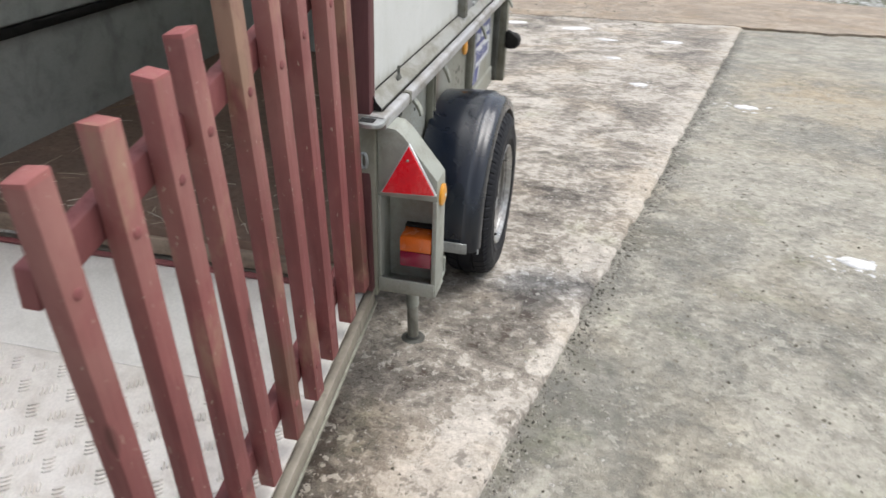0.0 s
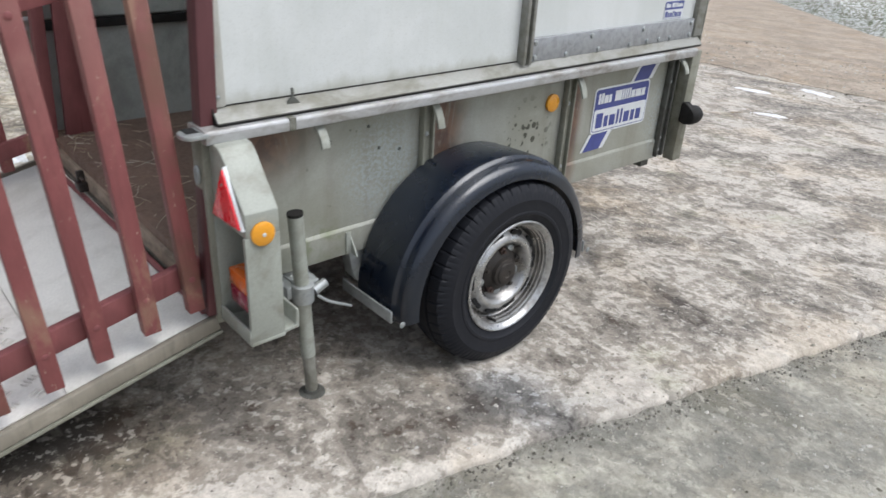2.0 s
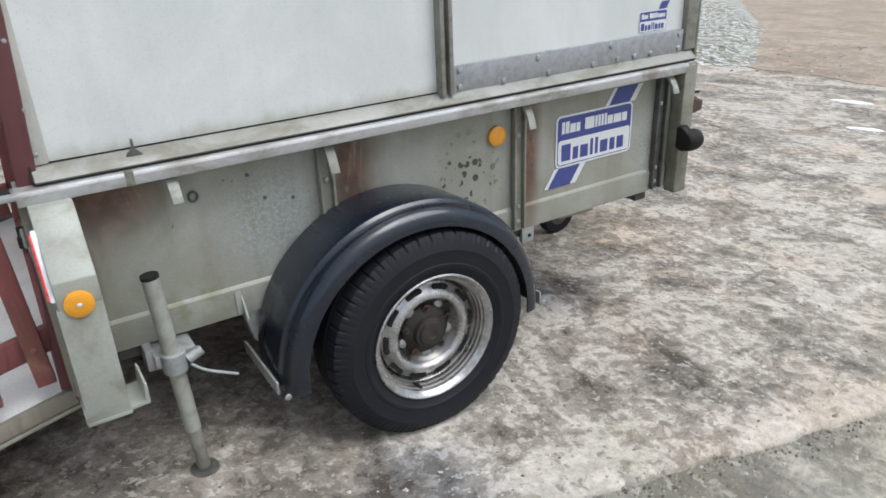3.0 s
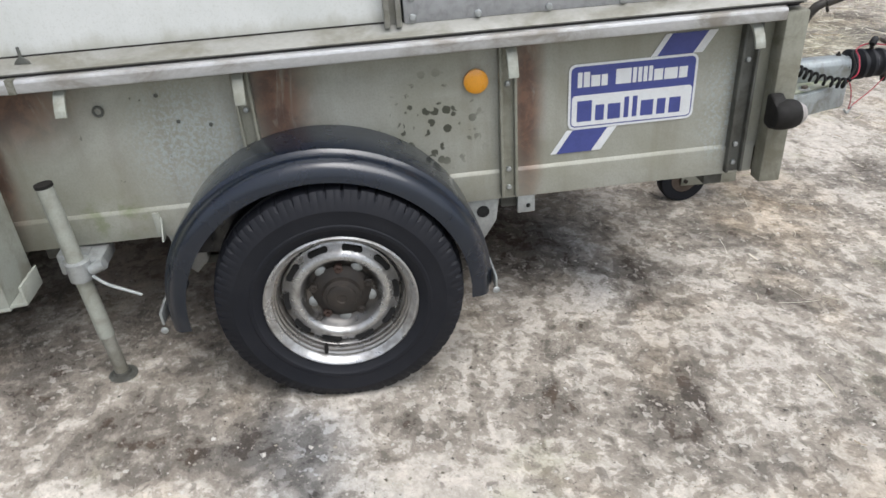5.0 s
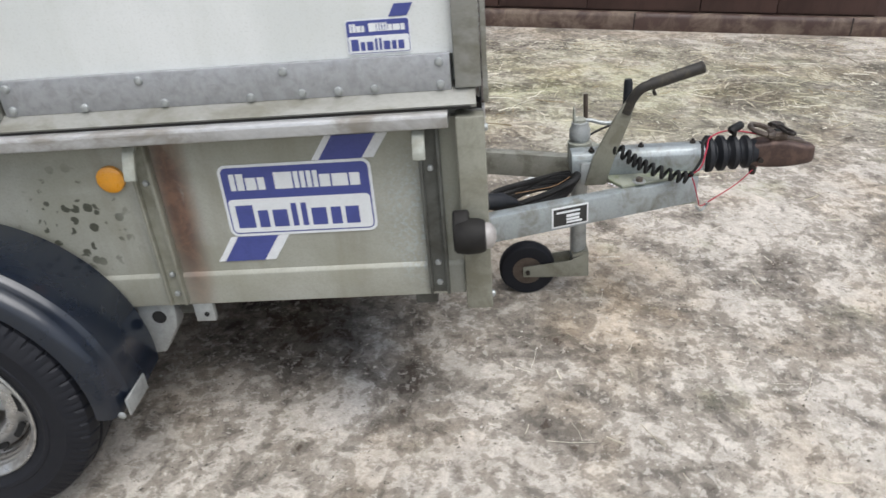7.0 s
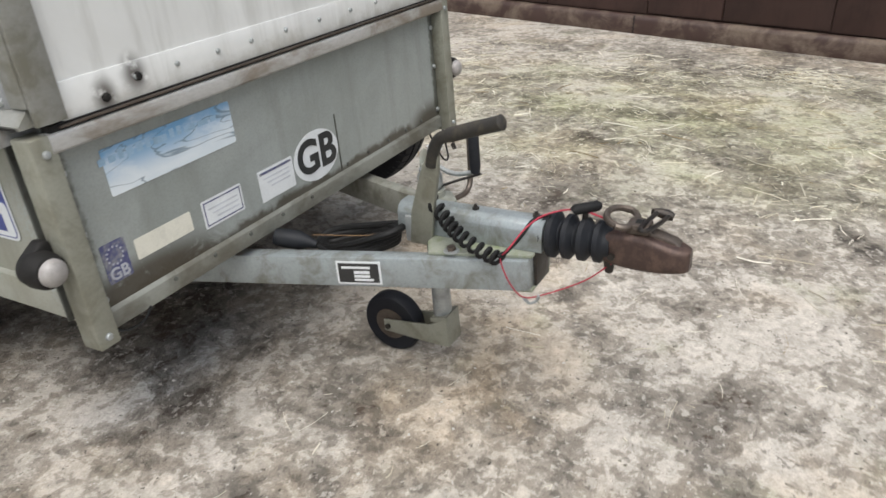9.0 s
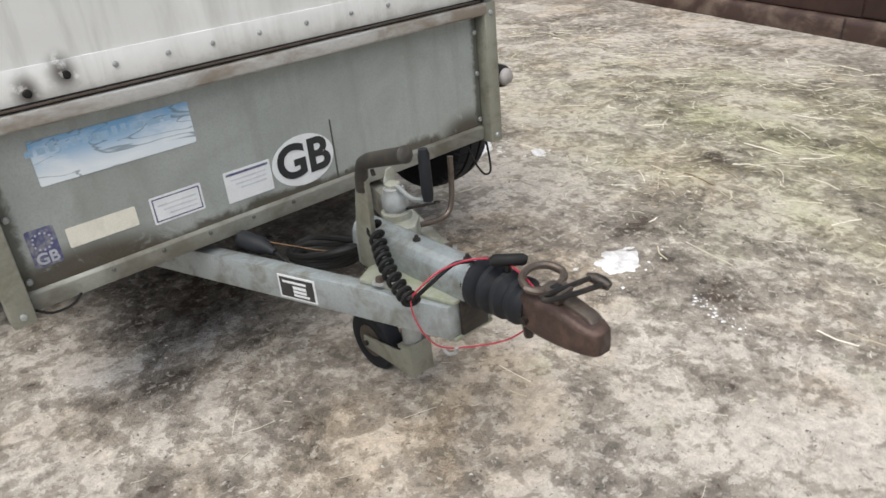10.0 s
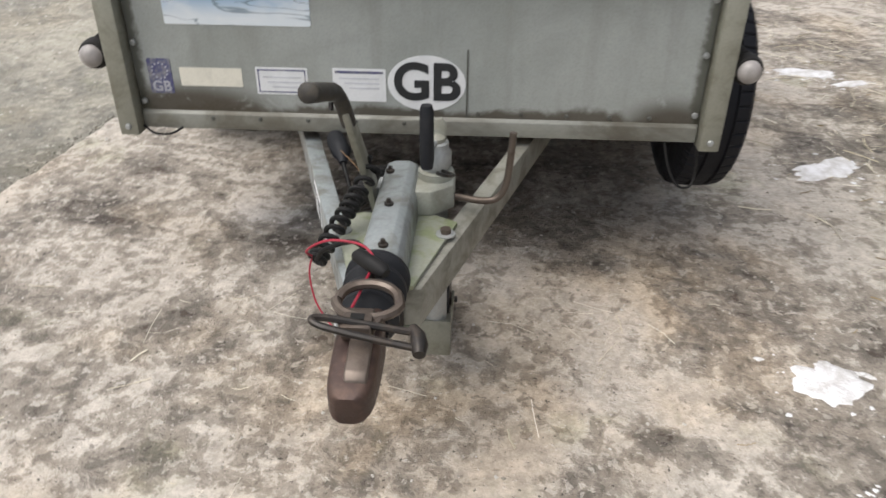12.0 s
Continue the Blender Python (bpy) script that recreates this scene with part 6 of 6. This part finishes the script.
def surface_z(x, y):
    return 0.0 if x < edge_x(y) - 0.02 and y < 8 else -0.021


def crumbs(count, seed, area, sizes):
    rnd = random.Random(seed)
    vs, fs = [], []
    for _ in range(count):
        x, y = rnd.uniform(area[0], area[1]), rnd.uniform(area[2], area[3])
        r = sizes[0] + (sizes[1] - sizes[0]) * rnd.random() ** 3
        z, b = (0.005 if y > 7.75 else surface_z(x, y)), len(vs)
        t = rnd.uniform(0, 6.28)
        for k in range(4):
            q = t + k * 1.5708 + rnd.uniform(-0.4, 0.4)
            vs.append((x + r * rnd.uniform(0.7, 1.2) * math.cos(q), y + r * rnd.uniform(0.7, 1.2) * math.sin(q), z - 0.001))
        vs.append((x + r * 0.2, y, z + r * rnd.uniform(0.4, 0.9)))
        fs += [(b, b + 1, b + 4), (b + 1, b + 2, b + 4), (b + 2, b + 3, b + 4), (b + 3, b, b + 4)]
    return vs, fs


def crumb_material():
    n = Nodes("mixed_grit")
    r = n.island()
    c = n.mix(n.band(r, 0.04, 0.18), (0.12, 0.108, 0.085), (0.30, 0.278, 0.232))
    c = n.mix(n.band(r, 0.60, 0.72), c, (0.50, 0.48, 0.44))
    return n.done(c, 0.85, 0, n.noise(200, 3), 0.3, 0.003, 0.3)


def straw_material():
    n = Nodes("dry_straw")
    r = n.island()
    c = n.mix(r, (0.50, 0.45, 0.32), (0.82, 0.79, 0.69))
    c = n.mix(n.band(r, 0.85, 0.95), c, (0.28, 0.21, 0.11))
    return n.done(c, 0.7, 0, None, 0, 0, 0.4)


GRIT, STRAW = crumb_material(), straw_material()
stuff("grit", *crumbs(9000, 3, (-3.2, 2.2, -1.6, 5.0), (0.002, 0.008)), GRIT, "scattered grit and crumbs on the concrete", "grit")
stuff("gravel", *crumbs(7000, 4, (0.35, 2.6, -1.5, 5.0), (0.002, 0.010)), GRIT, "loose gravel along the lower slab", "gravel")
stuff("verge_stones", *crumbs(1800, 6, (-6.5, 1.0, 6.9, 11.0), (0.006, 0.028)), GRIT, "loose stones by the track", "stones")


def joint_crumbs(count, seed):
    """Grit gathered along the slab's edge."""
    rnd = random.Random(seed)
    vs, fs = [], []
    for _ in range(count):
        y = rnd.uniform(-2.5, 7.5)
        x = edge_x(y) + 0.004 + abs(rnd.gauss(0, 0.035))
        r = 0.002 + 0.0075 * rnd.random() ** 3
        b, t = len(vs), rnd.uniform(0, 6.28)
        for k in range(4):
            q = t + k * 1.5708 + rnd.uniform(-0.4, 0.4)
            vs.append((x + r * rnd.uniform(0.7, 1.2) * math.cos(q), y + r * rnd.uniform(0.7, 1.2) * math.sin(q), -0.024))
        vs.append((x, y, -0.022 + r * rnd.uniform(0.5, 1.0)))
        fs += [(b, b + 1, b + 4), (b + 1, b + 2, b + 4), (b + 2, b + 3, b + 4), (b + 3, b, b + 4)]
    return vs, fs


def dirt_material():
    n = Nodes("dark_damp_grit")
    c = n.mix(n.band(n.island(), 0.2, 1.0), (0.095, 0.088, 0.074), (0.36, 0.34, 0.30))
    return n.done(c, 0.85, 0, n.noise(200, 3), 0.3, 0.003, 0.3)


stuff("joint_grit", *joint_crumbs(6500, 21), dirt_material(), "dark grit gathered along the slab's edge", "grit")


def straws(count, seed, pick, thick=(0.0008, 0.0021), reach=0.12):
    rnd = random.Random(seed)
    vs, fs = [], []
    for _ in range(count):
        x, y = pick(rnd)
        l, r, t = 0.015 + reach * rnd.random() ** 1.8, rnd.uniform(*thick), rnd.uniform(0, 6.28)
        bend = rnd.uniform(-0.25, 0.25)
        z = surface_z(x, y) + 0.002
        b = len(vs)
        for i in range(3):
            a = t + bend * (i - 1)
            px, py = x + l * (i - 1) * 0.5 * math.cos(a), y + l * (i - 1) * 0.5 * math.sin(a)
            pz = z + (0.004 * rnd.random() if i != 1 else 0.003 * rnd.random())
            for k in range(3):
                q = k * 2.094
                vs.append((px - r * math.cos(q) * math.sin(t), py + r * math.cos(q) * math.cos(t), pz + r * math.sin(q)))
        for i in range(2):
            for k in range(3):
                j = (k + 1) % 3
                fs.append((b + i * 3 + k, b + i * 3 + j, b + i * 3 + 3 + j, b + i * 3 + 3 + k))
    return vs, fs


def far_field(rnd):
    while True:
        x, y = rnd.uniform(-4.8, -1.4), rnd.uniform(-0.8, 5.5)
        if rnd.random() < min(1.0, max(0.03, (-1.6 - x) / 1.0)) * (0.35 + 0.65 * noise.noise((x * 1.3, y * 1.3, 4)) + 0.3 * (x < -2.2)):
            return x, y


def near_field(rnd):
    return rnd.uniform(-1.6, 0.9), rnd.uniform(2.0, 4.0)


def heap(rnd):
    return rnd.gauss(-4.55, 0.13), rnd.gauss(2.9, 0.17)


litter = straws(170, 12, lambda rnd: (rnd.uniform(-1.33, -0.04), 0.03 + 1.8 * rnd.random() ** 2.4), (0.0005, 0.0012))
tagged(stuff("straw_litter", [(x, y, z + 0.379) for x, y, z in litter[0]], litter[1], STRAW, "old straw on the trailer's plywood floor", "straw"), kind="stuff").matrix_world = LEVEL
stuff("straw", *straws(1100, 8, far_field, (0.0015, 0.0030), 0.20), STRAW, "long pale straws strewn over the yard", "straw")
stuff("straw_chaff", *straws(2600, 18, far_field, (0.0008, 0.0018), 0.05), STRAW, "short bits of chaff strewn over the yard", "straw")
stuff("straw_bits", *straws(110, 9, near_field, (0.0005, 0.0011)), STRAW, "few loose straws on stained concrete", "straw")
stuff("straw_stalks", *straws(16, 14, near_field, (0.0018, 0.0030), 0.10), STRAW, "a few thick straw stalks on the concrete", "straw")
stuff("straw_heap", *straws(420, 10, heap), STRAW, "little heap of yellow straw by the shed", "straw")


def tufts(count, seed):
    """Short green blades at the shed's foot."""
    rnd = random.Random(seed)
    vs, fs = [], []
    for _ in range(count):
        u = rnd.random()
        x, y, h, t = -4.97 + 0.07 * u + rnd.gauss(0, 0.02), 4.95 + 0.5 * u, rnd.uniform(0.02, 0.055), rnd.uniform(0, 6.28)
        w, b = rnd.uniform(0.0015, 0.003), len(vs)
        dx, dy = math.cos(t), math.sin(t)
        vs += [(x - dy * w, y + dx * w, 0), (x + dy * w, y - dx * w, 0), (x + dx * h * 0.5, y + dy * h * 0.5, h)]
        fs.append((b, b + 1, b + 2))
    return vs, fs


GREEN = plain("green_grass", (0.085, 0.12, 0.035), 0.7)
stuff("grass", *tufts(420, 44), GREEN, "short green grass along the shed's foot", "grass")


def snow_material():
    n = Nodes("dirty_white_snow")
    a, b = n.noise(18, 6, 0.7), n.noise(90, 4, 0.6)
    c = n.mix(n.band(a, 0.35, 0.65), (0.55, 0.545, 0.53), (0.80, 0.81, 0.83))
    return n.done(c, 0.6, 0, n.math("ADD", a, b), 0.5, 0.01, 0.4)


SNOW = snow_material()


def snow_patch(x, y, rx, ry, seed, turn=0.0):
    bm = bmesh.new()
    n = 40
    top = bm.verts.new((0, 0, 0.007))
    prev = None
    for r, z in ((0.35, 0.008), (0.7, 0.006), (0.93, 0.003), (1.0, -0.002)):
        ring = []
        for k in range(n):
            t = math.tau * k / n
            w = 1 + 0.36 * noise.noise((2.0 * math.cos(t), 2.0 * math.sin(t), seed)) + 0.22 * noise.noise((5 * math.cos(t), 5 * math.sin(t), seed + 9)) + 0.14 * noise.noise((11 * math.cos(t), 11 * math.sin(t), seed + 4))
            ring.append(bm.verts.new((rx * r * w * math.cos(t), ry * r * w * math.sin(t), z + 0.003 * noise.noise((5 * r * math.cos(t), 5 * r * math.sin(t), seed)))))
        for k in range(n):
            j = (k + 1) % n
            bm.faces.new((top, ring[k], ring[j]) if prev is None else (prev[k], ring[k], ring[j], prev[j]))
        prev = ring
    ob = finish("snow_patch", bm, SNOW, None, 60)
    ob.matrix_world = pose(x, y, surface_z(x, y), 0, 0, turn)
    return tagged(ob, "small patch of dirty white snow on concrete", "snow", "snow patches in the yard")


PATCHES = (
        (-1.725, 2.262, 0.098, 0.070, 10), (-2.16, 1.10, 0.17, 0.065, 30), (-2.41, 0.08, 0.14, 0.06, 0), (-2.32, 1.35, 0.05, 0.03, 50),
        (1.61, 1.29, 0.07, 0.045, -20), (1.50, 3.80, 0.08, 0.05, 10), (1.10, 6.30, 0.10, 0.07, 0), (0.77, 4.18, 0.07, 0.05, 0), (0.28, 8.0, 0.22, 0.08, 20),
        (0.10, 6.83, 0.16, 0.10, 40), (-0.6, 7.0, 0.14, 0.10, 10), (0.45, 6.2, 0.10, 0.05, -10), (-1.2, 5.6, 0.13, 0.07, 30), (-1.9, 6.6, 0.18, 0.09, 15), (0.55, 5.2, 0.06, 0.05, 0),
        (-1.55, 7.3, 0.20, 0.10, -15), (-2.60, 0.20, 0.10, 0.03, 20))
for k, (x, y, rx, ry, turn) in enumerate(PATCHES):
    snow_patch(x, y, rx, ry, k * 3.7, turn)


def snow_bits(seed):
    rnd = random.Random(seed)
    vs, fs = [], []
    for x0, y0, rx, ry, turn in PATCHES:
        for _ in range(26):
            x, y, r = rnd.gauss(x0, rx * 1.1), rnd.gauss(y0, ry * 1.3), 0.003 + 0.014 * rnd.random() ** 2
            z, b = surface_z(x, y), len(vs)
            for k in range(5):
                q = k * 1.2566 + rnd.uniform(-0.4, 0.4)
                vs.append((x + r * rnd.uniform(0.6, 1.6) * math.cos(q), y + r * rnd.uniform(0.6, 1.3) * math.sin(q), z - 0.001))
            vs.append((x, y, z + 0.004))
            fs += [(b + k, b + (k + 1) % 5, b + 5) for k in range(5)]
    # a thin line of flecks beside the drawbar
    for _ in range(34):
        u = rnd.random()
        x, y, r = rnd.gauss(-1.70 + 0.06 * u, 0.018), rnd.gauss(2.58 + 0.22 * u, 0.02), 0.002 + 0.008 * rnd.random() ** 2
        b = len(vs)
        for k in range(5):
            q = k * 1.2566 + rnd.uniform(-0.4, 0.4)
            vs.append((x + r * rnd.uniform(0.6, 1.6) * math.cos(q), y + r * rnd.uniform(0.6, 1.3) * math.sin(q), -0.001))
        vs.append((x, y, 0.003))
        fs += [(b + k, b + (k + 1) % 5, b + 5) for k in range(5)]
    return vs, fs


stuff("snow_crumbs", *snow_bits(31), SNOW, "crumbs of snow round the patches", "snow")
